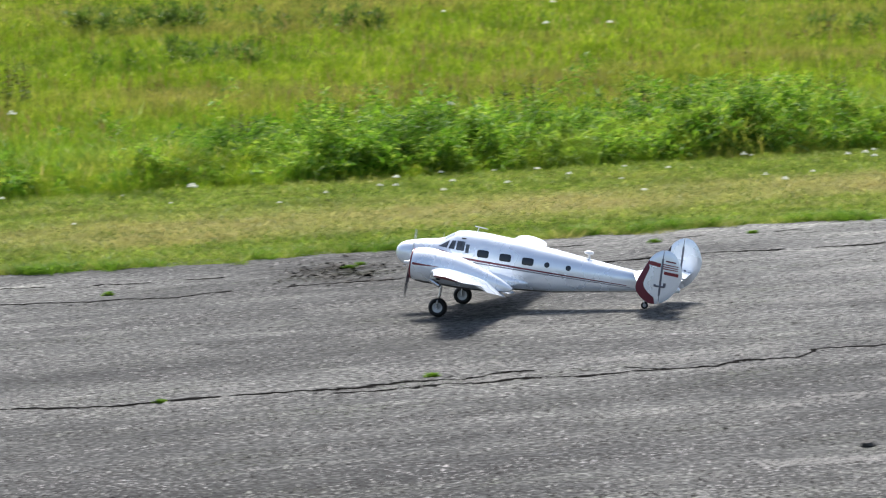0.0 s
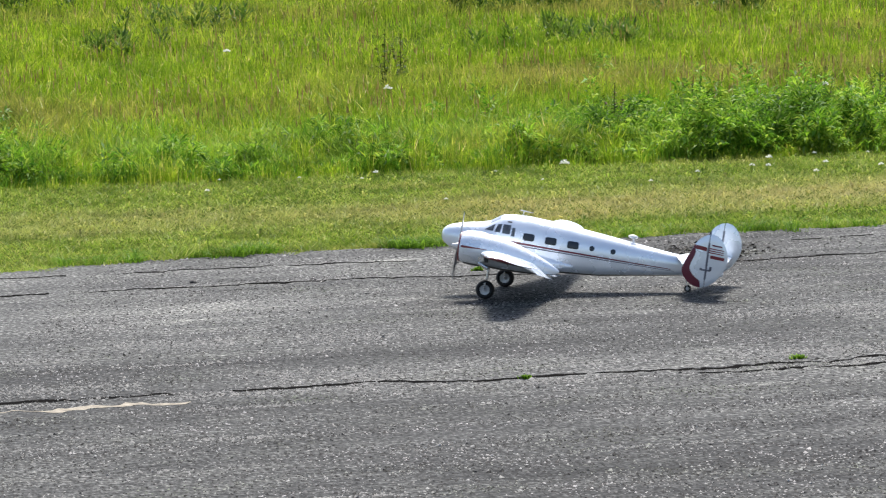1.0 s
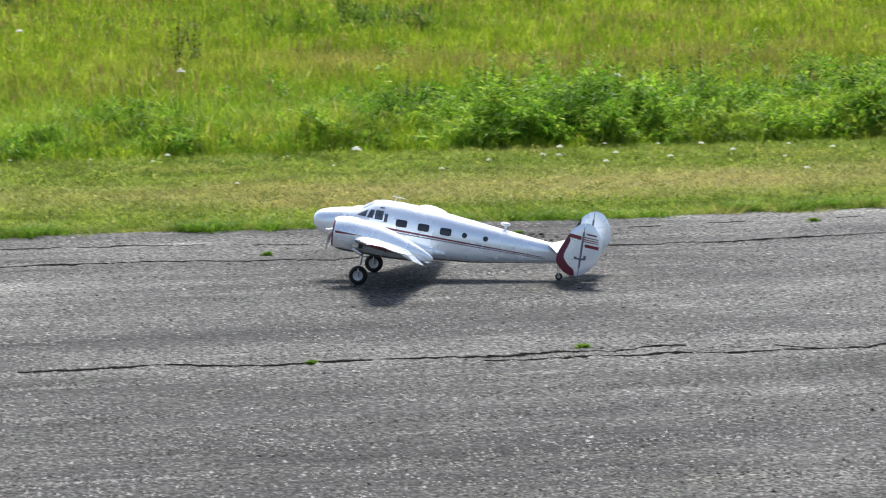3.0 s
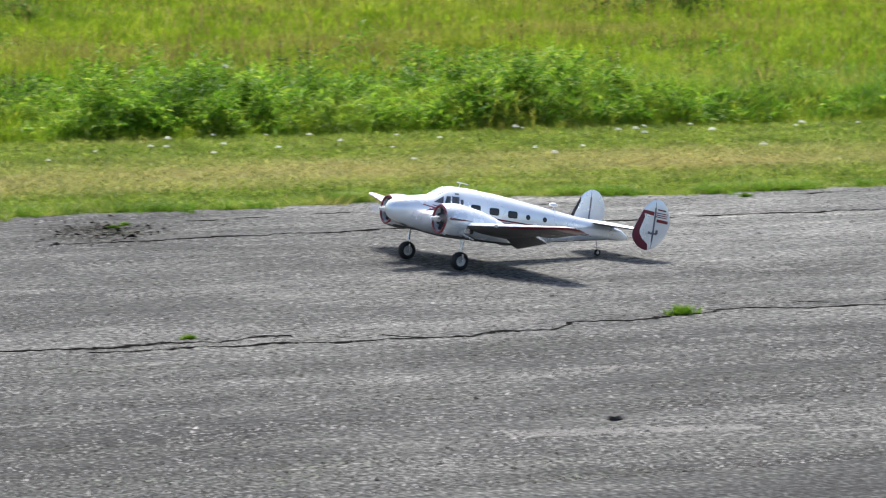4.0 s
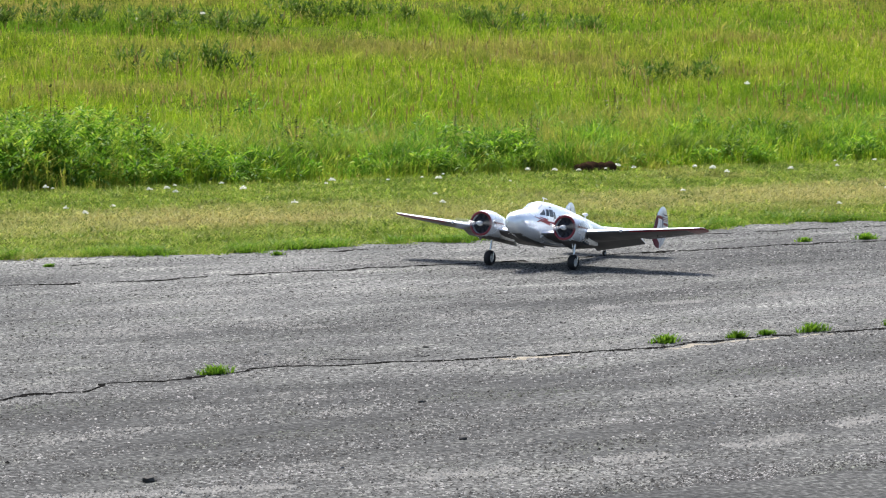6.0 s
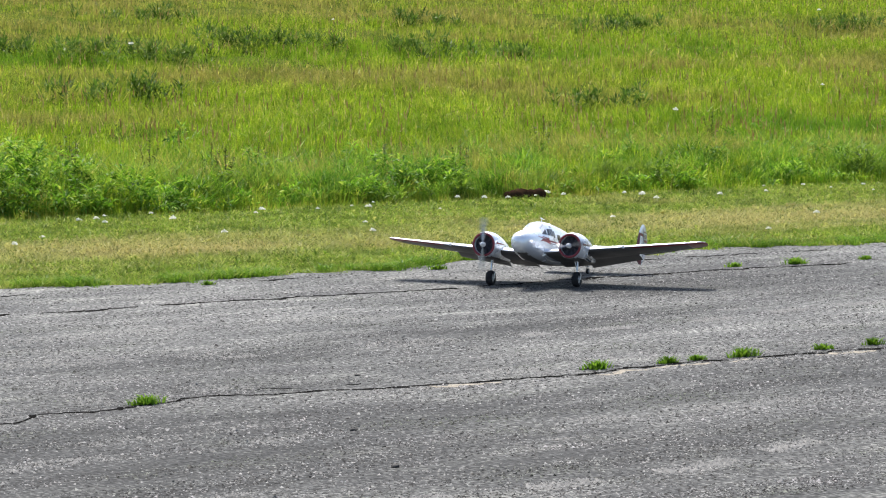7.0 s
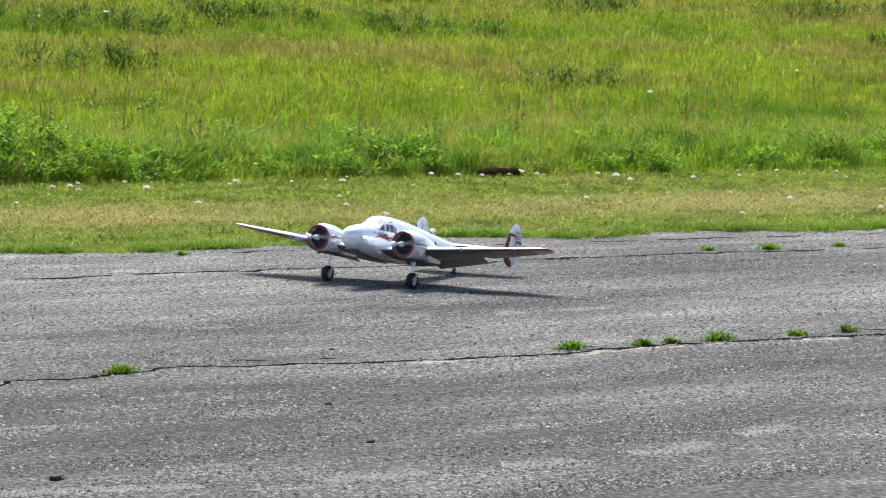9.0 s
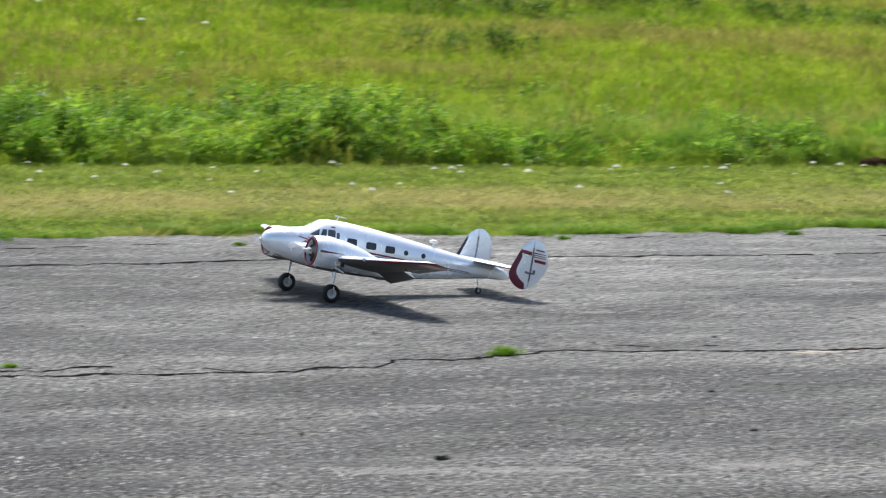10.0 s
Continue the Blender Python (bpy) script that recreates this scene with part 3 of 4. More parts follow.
def build_edge():
    """Clumps of longer grass spilling over the edge of the runway."""
    m, per = 1500, 34
    cu = rng.uniform(-2, 33, m)
    cu = cu[lumps(cu, cu * 0, 1.6, 86) + 0.6 * lumps(cu, cu * 0, 0.5, 87) > np.where(cu < 9, 0.15, -0.45)]
    ce = 21.9 + 0.16 * lumps(cu, cu * 0, 2.2, 8) + 0.08 * lumps(cu, cu * 0, 0.7, 9) - 0.45 * np.exp(-((cu - 2.4) / 0.9) ** 2) + rng.normal(0.0, 0.07, len(cu))
    u, v = np.repeat(cu, per), np.repeat(ce, per)
    n = len(u)
    b = rng.uniform(0, 6.283, n)
    r = np.abs(rng.normal(0, 0.045, n))
    h = np.repeat(rng.uniform(0.035, 0.1, len(cu)), per) * rng.uniform(0.5, 1.2, n)
    tri = bent(u + r * np.cos(b), v + r * np.sin(b), np.full(n, -0.01), h, rng.uniform(0.005, 0.011, n), b + TURN, rng.uniform(0.3, 1.3, n), rng.uniform(0, 0.4, n))
    triangles("edge_grass", tri, TUFT, "longer green grass along the runway's edge")


build_edge()


def weed_tuft(u, v, size, label):
    """A tuft of grass growing out of a crack."""
    n = int(260 * size + 40)
    r, a = np.minimum(np.abs(rng.normal(0, 0.09 * size, n)), 0.17 * size), rng.uniform(0, 6.283, n)
    x, y = xy(u + r * np.cos(a) * 1.75, v + r * np.sin(a) * 0.8)
    h = rng.uniform(0.03, 0.125, n) * size * np.exp(-(r / (0.2 * size)) ** 2) + 0.010
    w, b, ln = rng.uniform(0.003, 0.007, n), a + TURN + rng.normal(0, 0.8, n), rng.uniform(0.3, 1.7, n)
    verts, faces = [], []
    for k in range(n):
        dx, dy = math.cos(b[k] + 1.57) * w[k], math.sin(b[k] + 1.57) * w[k]
        ox, oy = math.cos(b[k]) * ln[k] * h[k] * 0.9, math.sin(b[k]) * ln[k] * h[k]
        i = len(verts)
        verts += [(x[k] - dx, y[k] - dy, 0.0), (x[k] + dx, y[k] + dy, 0.0), (x[k] + ox * 0.5 + dx * 0.7, y[k] + oy * 0.5 + dy * 0.7, h[k] * 0.75),
                  (x[k] + ox * 0.5 - dx * 0.7, y[k] + oy * 0.5 - dy * 0.7, h[k] * 0.75), (x[k] + ox, y[k] + oy, h[k])]
        faces += [(i, i + 1, i + 2, i + 3), (i + 3, i + 2, i + 4)]
    ob = new("weed_tuft", mesh_from("weed_tuft", verts, faces, TUFT, False))
    tagged(ob, label, "weed", "weeds in the cracks")


for u, v, size in ((8.28, 15.32, 1.15), (11.12, 15.32, 1.2), (12.18, 15.36, 1.3), (11.62, 15.33, 0.9), (11.85, 15.36, 0.7), (12.81, 15.4, 0.8), (13.22, 15.43, 0.9),
                   (16.62, 20.34, 1.3), (16.07, 20.4, 0.8), (17.34, 20.36, 0.7), (5.29, 20.14, 0.5), (7.06, 20.75, 0.5), (7.2, 20.95, 0.38),
                   (9.37, 21.12, 0.5), (10.2, 21.3, 0.45), (12.02, 21.33, 0.6), (14.1, 21.5, 0.8), (4.2, 15.2, 0.35), (5.6, 15.35, 0.4)):
    weed_tuft(u, v, size * 0.33, "green tuft of grass growing from an asphalt crack")


def flower(u, v, size, h):
    """A white umbel: a stem and a lumpy, slightly domed head of small florets."""
    x, y = xy(u, v)
    z = float(rise(v)) - 0.005
    root = new("white_flower")
    root.matrix_basis = pose(x, y, z)
    part("stem", rod((0, 0, 0), (0, 0, h), 0.0025, 0.0018, 5), TUFT, root, "thin green stem")
    verts, faces = [], []
    for k in range(34):
        r, a = 0.5 * size * math.sqrt(rng.random()), rng.uniform(0, 6.283)
        p = Vector((r * math.cos(a), r * math.sin(a), h + 0.42 * size * (1 - (2 * r / size) ** 2) * rng.uniform(0.2, 1)))
        q = Euler((rng.uniform(-1.1, 1.1), rng.uniform(-1.1, 1.1), a)).to_matrix() * (0.15 * size)
        i = len(verts)
        verts += [p + q @ Vector((math.cos(g), math.sin(g), 0.15 * (g > 3))) for g in (0, 1.26, 2.51, 3.77, 5.03)]
        faces.append(tuple(range(i, i + 5)))
    part("flower_head", (verts, faces), PETAL, root, "white umbel of florets", False)
    return tagged(root, "white wild flower head on a thin green stem in the grass", "flower", "white flowers on the verge")


FLOWERS = ((8.19, 28.12, 9), (9.99, 27.96, 6), (9.67, 27.09, 5), (10.23, 27.21, 5), (11.05, 25.05, 5), (12.53, 25.86, 5), (6.54, 28.2, 5),
           (11.31, 27.21, 5), (11.35, 28.04, 5), (9.8, 26.29, 5), (13.5, 28.29, 6), (12.4, 25.23, 6), (14.19, 27.57, 6), (14.4, 27.63, 6),
           (15.2, 28.07, 5), (14.97, 27.23, 6), (14.51, 25.47, 6), (16.27, 27.85, 7), (15.63, 24.86, 6), (18.84, 28.38, 6), (19.02, 28.17, 6),
           (15.03, 27.33, 6), (17.32, 27.63, 7), (19.98, 28.45, 7), (18.38, 25.12, 5), (20.54, 27.58, 8), (20.38, 27.13, 6), (21.29, 27.27, 6),
           (20.23, 24.46, 6), (18.58, 23.11, 5), (20.31, 23.28, 6))
for u, v, s in FLOWERS:
    flower(u, v, s * 0.0088, 0.025 + 0.0032 * s)
for k in range(40):
    u, v = rng.uniform(4, 27), 28.4 - rng.gamma(1.3, 0.8)
    flower(u, v, rng.uniform(0.025, 0.05), rng.uniform(0.02, 0.04))
for k in range(22):
    v = rng.uniform(29.5, 60)
    flower(rng.uniform(4, 24 + 0.8 * (v - 28)), v, rng.uniform(0.05, 0.09), rng.uniform(0.36, 0.55))


def dock_plant(u, v, h, label):
    """A tall dark weed: a stem with short leafy side shoots."""
    x, y = xy(u, v)
    root = new("dock_plant")
    root.matrix_basis = pose(x, y, float(rise(v)) - 0.02)
    part("stem", joined(rod((0, 0, 0), (0.02, 0, h), 0.007, 0.003, 6), rod((0, 0, 0.1 * h), (-0.09, 0.03, 0.8 * h), 0.005, 0.002, 5), rod((0, 0, 0.15 * h), (0.1, -0.02, 0.75 * h), 0.005, 0.002, 5)), DOCK, root, "dark stem")
    verts, faces = [], []
    for k in range(150):
        t = rng.uniform(0.12, 1)
        bx, by = rng.choice([(-0.09, 0.03), (0.02, 0.0), (0.1, -0.02)])
        a, ln, w = rng.uniform(0, 6.283), rng.uniform(0.03, 0.1) * (1.25 - t), rng.uniform(0.008, 0.02)
        p = Vector((bx * t, by * t, t * h * (0.8 if bx != 0.02 else 1)))
        d, s = Vector((math.cos(a), math.sin(a), rng.uniform(-0.3, 0.8))) * ln, Vector((-math.sin(a), math.cos(a), 0.2)) * w
        i = len(verts)
        verts += [p, p + d * 0.5 + s, p + d, p + d * 0.5 - s]
        faces.append((i, i + 1, i + 2, i + 3))
    part("leaves", (verts, faces), DOCK, root, "small dark leaves", False)
    tagged(root, label, "weed", "tall weeds in the meadow")


for u, v, h in ((15.5, 32.4, 0.8), (15.7, 32.5, 0.6), (12.1, 30.7, 0.75), (16.0, 31.4, 0.6), (16.3, 31.9, 0.6), (13.0, 32.2, 0.7), (12.6, 31.2, 0.6), (22.4, 32.0, 0.62), (14.6, 31.0, 0.55), (15.2, 31.8, 0.5), (17.6, 31.2, 0.5),
                (18.4, 31.6, 0.45), (9.4, 30.6, 0.6), (10.3, 31.0, 0.55), (11.0, 30.3, 0.66), (11.8, 31.4, 0.7), (12.2, 30.2, 0.5), (13.6, 30.8, 0.62), (14.0, 31.7, 0.6), (15.7, 30.6, 0.62), (16.6, 30.7, 0.7), (17.2, 30.2, 0.55), (19.3, 30.5, 0.5), (20.6, 31.0, 0.5), (8.6, 36.5, 0.7), (8.9, 37.0, 0.6), (26.0, 33.5, 0.5)):
    dock_plant(u, v, h, "tall dark leafy weed standing above the meadow grass")
CLUMPS = ((25.6, 49.0), (26.2, 47.7), (29.5, 50.8), (30.2, 50.5), (31.6, 49.1), (31.6, 47.1), (38.6, 52.9), (40.1, 54.1), (44.6, 53.0), (47.0, 53.5), (40.2, 45.4), (28.2, 38.3),
          (13.5, 48.4), (13.6, 47.1), (12.1, 40.7), (15.6, 45.9), (7.8, 45.1), (6.4, 41.9), (12.5, 47.3), (22.0, 41.1), (23.3, 50.0), (24.6, 50.3), (36.5, 56.0), (31.3, 58.0), (6.2, 49.5))


def build_clumps():
    """Dark patches of coarser plants in the meadow."""
    leaves = []
    for cu, cv in CLUMPS:
        big = rng.uniform(0.7, 1.3)
        for k in range(int(15 * big)):
            a, b = cu + rng.normal(0, 0.5 * big), cv + rng.normal(0, 0.22)
            h = rng.uniform(0.2, 0.38) * big ** 0.5
            x, y = xy(a, b)
            m = 60
            t, ang = np.sqrt(rng.random(m)), rng.uniform(0, 6.283, m)
            out = rng.uniform(0.0, 0.16, m) * (1.2 - 0.6 * t)
            c, s = np.cos(ang), np.sin(ang)
            ln, wd = rng.uniform(0.04, 0.12, m), rng.uniform(0.008, 0.02, m)
            base = np.stack([x + c * out, y + s * out, float(rise(b)) + h * t], -1)
            tip = base + np.stack([c * ln, s * ln, rng.uniform(-0.3, 1.6, m) * ln], -1)
            sd = np.stack([-s * wd, c * wd, 0 * c], -1)
            mid = (base + tip) / 2
            leaves.append(np.stack([base, mid + sd, tip, mid - sd], 1))
    triangles("meadow_clumps", np.concatenate(leaves), CLUMP, "dark clumps of coarse plants in the meadow", 4)


build_clumps()


def pebble(u, v, size, mat, name, label, group):
    x, y = xy(u, v)
    verts, faces = spun(((-0.1, 0.3), (0.1, 0.5), (0.3, 0.42), (0.42, 0.15)), "z", 7)
    verts = [(p[0] * size * rng.uniform(0.8, 1.6), p[1] * size * rng.uniform(0.7, 1.1), p[2] * size * rng.uniform(0.7, 1.0)) for p in verts]
    ob = new(name, mesh_from(name, verts, faces, mat))
    ob.matrix_basis = pose(x, y, float(rise(v)), 0, 0, rng.uniform(0, 360))
    tagged(ob, label, "stone", group)


for u, v, s in ((6.33, 12.26, 0.07), (3.54, 20.25, 0.05), (8.59, 13.82, 0.035), (8.08, 12.64, 0.04), (9.84, 15.79, 0.035)):
    pebble(u, v, s, STONE, "stone", "small dark stone lying on the asphalt", "stones on the runway")
for k in range(26):
    pebble(rng.uniform(2, 18), rng.uniform(12, 21), rng.uniform(0.008, 0.02), STONE, "stone", "small dark stone lying on the asphalt", "stones on the runway")


def earth_mound(u, v):
    x, y = xy(u, v)
    geo = []
    for k in range(9):
        s = rng.uniform(0.03, 0.085)
        geo.append(moved(spun(((-0.3 * s, s), (0.3 * s, 0.95 * s), (0.75 * s, 0.6 * s), (0.95 * s, 0.1 * s)), "z", 9), pose(rng.normal(0, 0.1), rng.normal(0, 0.06), 0.02, rng.uniform(-20, 20), rng.uniform(-20, 20), 40 * k)))
    ob = new("earth_mound", mesh_from("earth_mound", *joined(*geo), DIRT))
    ob.matrix_basis = pose(x, y, float(rise(v)))
    tagged(ob, "small mound of dug brown earth at the meadow's edge", "earth")


earth_mound(19.69, 28.5)


def dirt_patch(u, v, ru, rv):
    """A ragged, sunken spot of broken asphalt and soil."""
    ring = []
    for k in range(60):
        a = 6.28318 * k / 60
        q = 0.75 + 0.25 * math.sin(3 * a + 1) * math.cos(5 * a) + rng.uniform(-0.2, 0.2)
        ring.append((*xy(u + ru * q * math.cos(a), v + rv * q * math.sin(a)), 0.0025))
    inner = [(x * 0.5 + xy(u, v)[0] * 0.5, y * 0.5 + xy(u, v)[1] * 0.5, 0.004) for x, y, z in ring]
    tagged(new("dirt_patch", mesh_from("dirt_patch", *loft([ring, inner]), STONE)), "dark broken patch of soil in the asphalt", kind="structure")


dirt_patch(6.78, 20.35, 0.10, 0.26)
dirt_patch(7.0, 20.8, 0.08, 0.16)


def build_crumbs():
    """Dark crumbs of soil and broken asphalt round the patches."""
    n = 1000
    u, v = 6.9 + rng.normal(0, 0.2, n), 20.55 + rng.normal(0, 0.36, n)
    u += 0.25 * (v - 20.6)
    x, y = xy(u, v)
    s, a = rng.gamma(2.0, 0.0035, n) + 0.003, rng.uniform(0, 6.283, n)
    pts = []
    for q in range(4):
        r, b = s * rng.uniform(0.6, 1.3, n), a + q * 1.571
        pts.append(np.stack([x + r * np.cos(b), y + r * np.sin(b), 0.005 + 0.8 * s * (q % 2) * rng.random(n)], -1))
    triangles("soil_crumbs", np.stack(pts, 1), CRUMB, "dark crumbs of soil on broken asphalt", 4)


build_crumbs()


# ---- the model airplane: built level, s metres behind the nose, then set tail-down on its wheels ----
NOSE = pose(0.301, 0, 0.359, 0, -8.8, 0)
HULL = ((0.0, -0.003, -0.022, 0.011), (0.006, 0.017, -0.042, 0.032), (0.022, 0.036, -0.060, 0.051), (0.05, 0.051, -0.078, 0.066), (0.09, 0.062, -0.092, 0.078),
        (0.15, 0.076, -0.108, 0.088), (0.22, 0.087, -0.122, 0.100), (0.262, 0.096, -0.128, 0.105), (0.30, 0.120, -0.133, 0.109), (0.345, 0.148, -0.138, 0.114),
        (0.40, 0.157, -0.142, 0.117), (0.50, 0.158, -0.144, 0.118), (0.70, 0.144, -0.138, 0.112), (0.93, 0.118, -0.121, 0.097), (1.10, 0.097, -0.095, 0.079),
        (1.267, 0.077, -0.070, 0.060), (1.40, 0.064, -0.050, 0.044), (1.50, 0.052, -0.037, 0.032), (1.59, 0.030, -0.032, 0.021), (1.635, 0.0, -0.022, 0.008))


def hull_at(s):
    return [float(np.interp(s, [h[0] for h in HULL], [h[k] for h in HULL])) for k in (1, 2, 3)]


def bulge(up):
    """The hull is rounder above its middle than below it."""
    return 2.3 if up else 3.0


def hull_y(s, z):
    t, b, w = hull_at(s)
    q = min(1.0, abs((z - (t + b) / 2) / ((t - b) / 2)))
    n = bulge(z > (t + b) / 2)
    return w * (1 - q ** n) ** (1 / n)


def on_hull(s, a, off=0.0):
    """A point of the skin at the angle a (0: left side, 90 degrees: top)."""
    t, b, w = hull_at(s)
    c, k = math.cos(a), math.sin(a)
    n = bulge(k > 0)
    r = (abs(c) ** n + abs(k) ** n) ** (-1 / n)
    return (-s, c * r * (w + off), (t + b) / 2 + k * r * ((t - b) / 2 + off))


def hull_mesh():
    ss = sorted(set(list(np.linspace(0.05, 1.58, 60)) + [h[0] for h in HULL]))
    return loft([[on_hull(s, 6.28318 * k / 40) for k in range(40)] for s in ss])


def panel(outline, put, off=0.0016):
    """A thin panel that follows a curved skin: outline in skin coordinates, put(a, b, off) gives the place."""
    ca, cb = sum(p[0] for p in outline) / len(outline), sum(p[1] for p in outline) / len(outline)
    rings = [[put(a, b, -0.003) for a, b in outline]]
    for q in (1.0, 0.8, 0.6, 0.4, 0.2, 0.02):
        rings.append([put(ca + (a - ca) * q, cb + (b - cb) * q, off) for a, b in outline])
    return loft(rings)


def dense(corners, n=6):
    """The outline through the corners, with extra points on its sides."""
    out = []
    for k, (a, b) in enumerate(corners):
        c, d = corners[(k + 1) % len(corners)]
        out += [(a + (c - a) * t / n, b + (d - b) * t / n) for t in range(n)]
    return out


def on_side(side):
    return lambda s, z, o: (-s, side * (hull_y(s, z) + o), z)


def side_patch(s0, s1, z0, z1, side, corner=0.3):
    """A rounded window on the side of the hull."""
    e = 1.0 if corner >= 1 else corner + 0.08
    outline = []
    for k in range(32):
        c, q = math.cos(6.28318 * k / 32), math.sin(6.28318 * k / 32)
        outline.append(((s0 + s1) / 2 + math.copysign(abs(c) ** e, c) * (s1 - s0) / 2, (z0 + z1) / 2 + math.copysign(abs(q) ** e, q) * (z1 - z0) / 2))
    return panel(outline, on_side(side))


def side_line(s0, s1, z0, z1, w0, w1, side, off=0.0012, bend=0.0):
    """A painted line along the hull, as a thin film."""
    rings = []
    n = max(3, int((s1 - s0) / 0.02))
    for k in range(n + 1):
        t = k / n
        s, z, w = s0 + (s1 - s0) * t, z0 + (z1 - z0) * t + bend * math.sin(math.pi * t), (w0 + (w1 - w0) * t) / 2
        rings.append([(-s, side * (hull_y(s, h) + o), h) for h, o in ((z - w, off), (z + w, off), (z + w, -0.003), (z - w, -0.003))])
    return loft(rings)


def skin_patch(s0, s1, a0, a1, taper=0.0):
    """A pane on the hull's skin between two angles (degrees)."""
    return panel(dense([(s0, a0), (s0, a1), (s1, a1 - taper), (s1, a0 + taper)]), lambda s, a, o: on_hull(s, radians(a), o))


def foil(t, cut=1.0, start=0.0):
    """Aerofoil outline as (along, up) for a chord of 1, up to the cut."""
    xs = [start + (cut - start) * (0.5 - 0.5 * math.cos(math.pi * k / 12)) for k in range(13)]

    def half(x):
        return 5 * t * (0.2969 * math.sqrt(x) - 0.126 * x - 0.3516 * x * x + 0.2843 * x ** 3 - 0.1026 * x ** 4)

    up = [(x, half(x) + 0.25 * t * x * (1 - x)) for x in xs]
    lo = [(x, -0.8 * half(x) + 0.25 * t * x * (1 - x)) for x in xs]
    return up + lo[:0:-1] if start == 0 else up + lo[::-1]


def wing_at(y):
    lead = float(np.interp(y, (0.0, 0.33, 1.10), (0.265, 0.285, 0.465)))
    trail = float(np.interp(y, (0.0, 0.33, 1.10), (0.735, 0.725, 0.655)))
    return lead, trail - lead, float(np.interp(y, (0.0, 0.30, 0.45, 1.10, 1.214), (-0.078, -0.058, -0.043, 0.022, 0.034))), float(np.interp(y, (0, 1.1), (0.16, 0.14)))


def wing_ring(y, side, cut=1.0, start=0.0, drop=0.0, shrink=1.0):
    lead, chord, z, t = wing_at(y)
    mid = lead + chord * 0.5
    lead, chord, t = mid - chord * shrink / 2, chord * shrink, t * (0.65 + 0.35 * shrink)
    ring, hx = [], start
    for x, h in foil(t, cut, start):
        if drop:
            c, s = math.cos(radians(drop)), math.sin(radians(drop))
            x, h = hx + (x - hx) * c + h * s, -(x - hx) * s + h * c
        ring.append((-(lead + chord * x), side * y, z + (h - 0.11 * x) * chord))
    return ring


def lens(outline, thick, clamp=None):
    """A thin pillow with the given (s, z) outline, clamped to a range of s."""
    cs, cz = sum(p[0] for p in outline) / len(outline), sum(p[1] for p in outline) / len(outline)
    rings = []
    for q, side in ((0.02, -1), (0.4, -1), (0.75, -1), (0.92, -1), (1.0, 0), (0.92, 1), (0.75, 1), (0.4, 1), (0.02, 1)):
        ring = []
        for s, z in outline:
            a, h = cs + (s - cs) * q, cz + (z - cz) * q
            if clamp:
                a = min(max(a, clamp[0]), clamp[1])
            ring.append((-a, side * thick * math.sqrt(max(0, 1 - q * q)) if side else 0.0, h))
        rings.append(ring)
    return loft(rings)


KNOTS = ((1.568, 0.244), (1.513, 0.207), (1.475, 0.136), (1.438, 0.034), (1.467, -0.024), (1.524, -0.055), (1.580, -0.049), (1.637, -0.006), (1.678, 0.065), (1.686, 0.130), (1.660, 0.196), (1.620, 0.238))
FIN = []
for k in range(12):
    p = [KNOTS[(k + d) % 12] for d in (-1, 0, 1, 2)]
    for t in (0, 0.25, 0.5, 0.75):
        FIN.append(tuple(0.5 * (2 * p[1][c] + (p[2][c] - p[0][c]) * t + (2 * p[0][c] - 5 * p[1][c] + 4 * p[2][c] - p[3][c]) * t * t + (3 * p[1][c] - p[0][c] - 3 * p[2][c] + p[3][c]) * t ** 3) for c in (0, 1)))
FIN_C = (sum(p[0] for p in FIN) / 48, sum(p[1] for p in FIN) / 48)


def fin_film(corners, y, off=0.0012, thick=0.010):
    """A painted film on the outer face of a fin; corners are (s, z) of its outline, in order."""
    side = 1 if y > 0 else -1

    def put(s, z, o):
        q = 0.0
        for a, b in FIN:
            d = (a - FIN_C[0]) ** 2 + (b - FIN_C[1]) ** 2
            q = max(q, ((s - FIN_C[0]) * (a - FIN_C[0]) + (z - FIN_C[1]) * (b - FIN_C[1])) / d)
        return (-s, y + side * (thick * math.sqrt(1 - min(q, 1.0) ** 2) + o), z)

    return panel(dense(corners, 4), put, off)


def band_film(y, k0, k1, inner, off=0.0014, thick=0.010, face=1):
    """The coloured border of a fin between two points of its outline."""
    geos = []
    for side in (face if y > 0 else -face,):
        rings = []
        for k in range(k0, k1 + 1):
            p = FIN[k % 48]
            taper = math.sin(math.pi * (k - k0) / (k1 - k0)) ** 0.2
            ring = []
            for q in (0.995, 1 - (1 - inner) * (0.15 + 0.85 * taper) * 0.5, 1 - (1 - inner) * (0.15 + 0.85 * taper)):
                s, z = FIN_C[0] + (p[0] - FIN_C[0]) * q, FIN_C[1] + (p[1] - FIN_C[1]) * q
                ring.append((-s, y + side * (thick * math.sqrt(max(0, 1 - min(q, 1) ** 2)) + off), z))
            ring += [(a, b - side * (off + 0.001), c) for a, b, c in ring[::-1]]
            rings.append(ring)
        geos.append(loft(rings))
    return joined(*geos)


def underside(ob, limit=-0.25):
    """Dark colour on the faces that look down: wing paint, elsewhere painted shade and reflection."""
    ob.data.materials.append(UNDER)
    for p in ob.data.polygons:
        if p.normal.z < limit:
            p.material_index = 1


MOVING = {"propeller": [], "wheel": []}


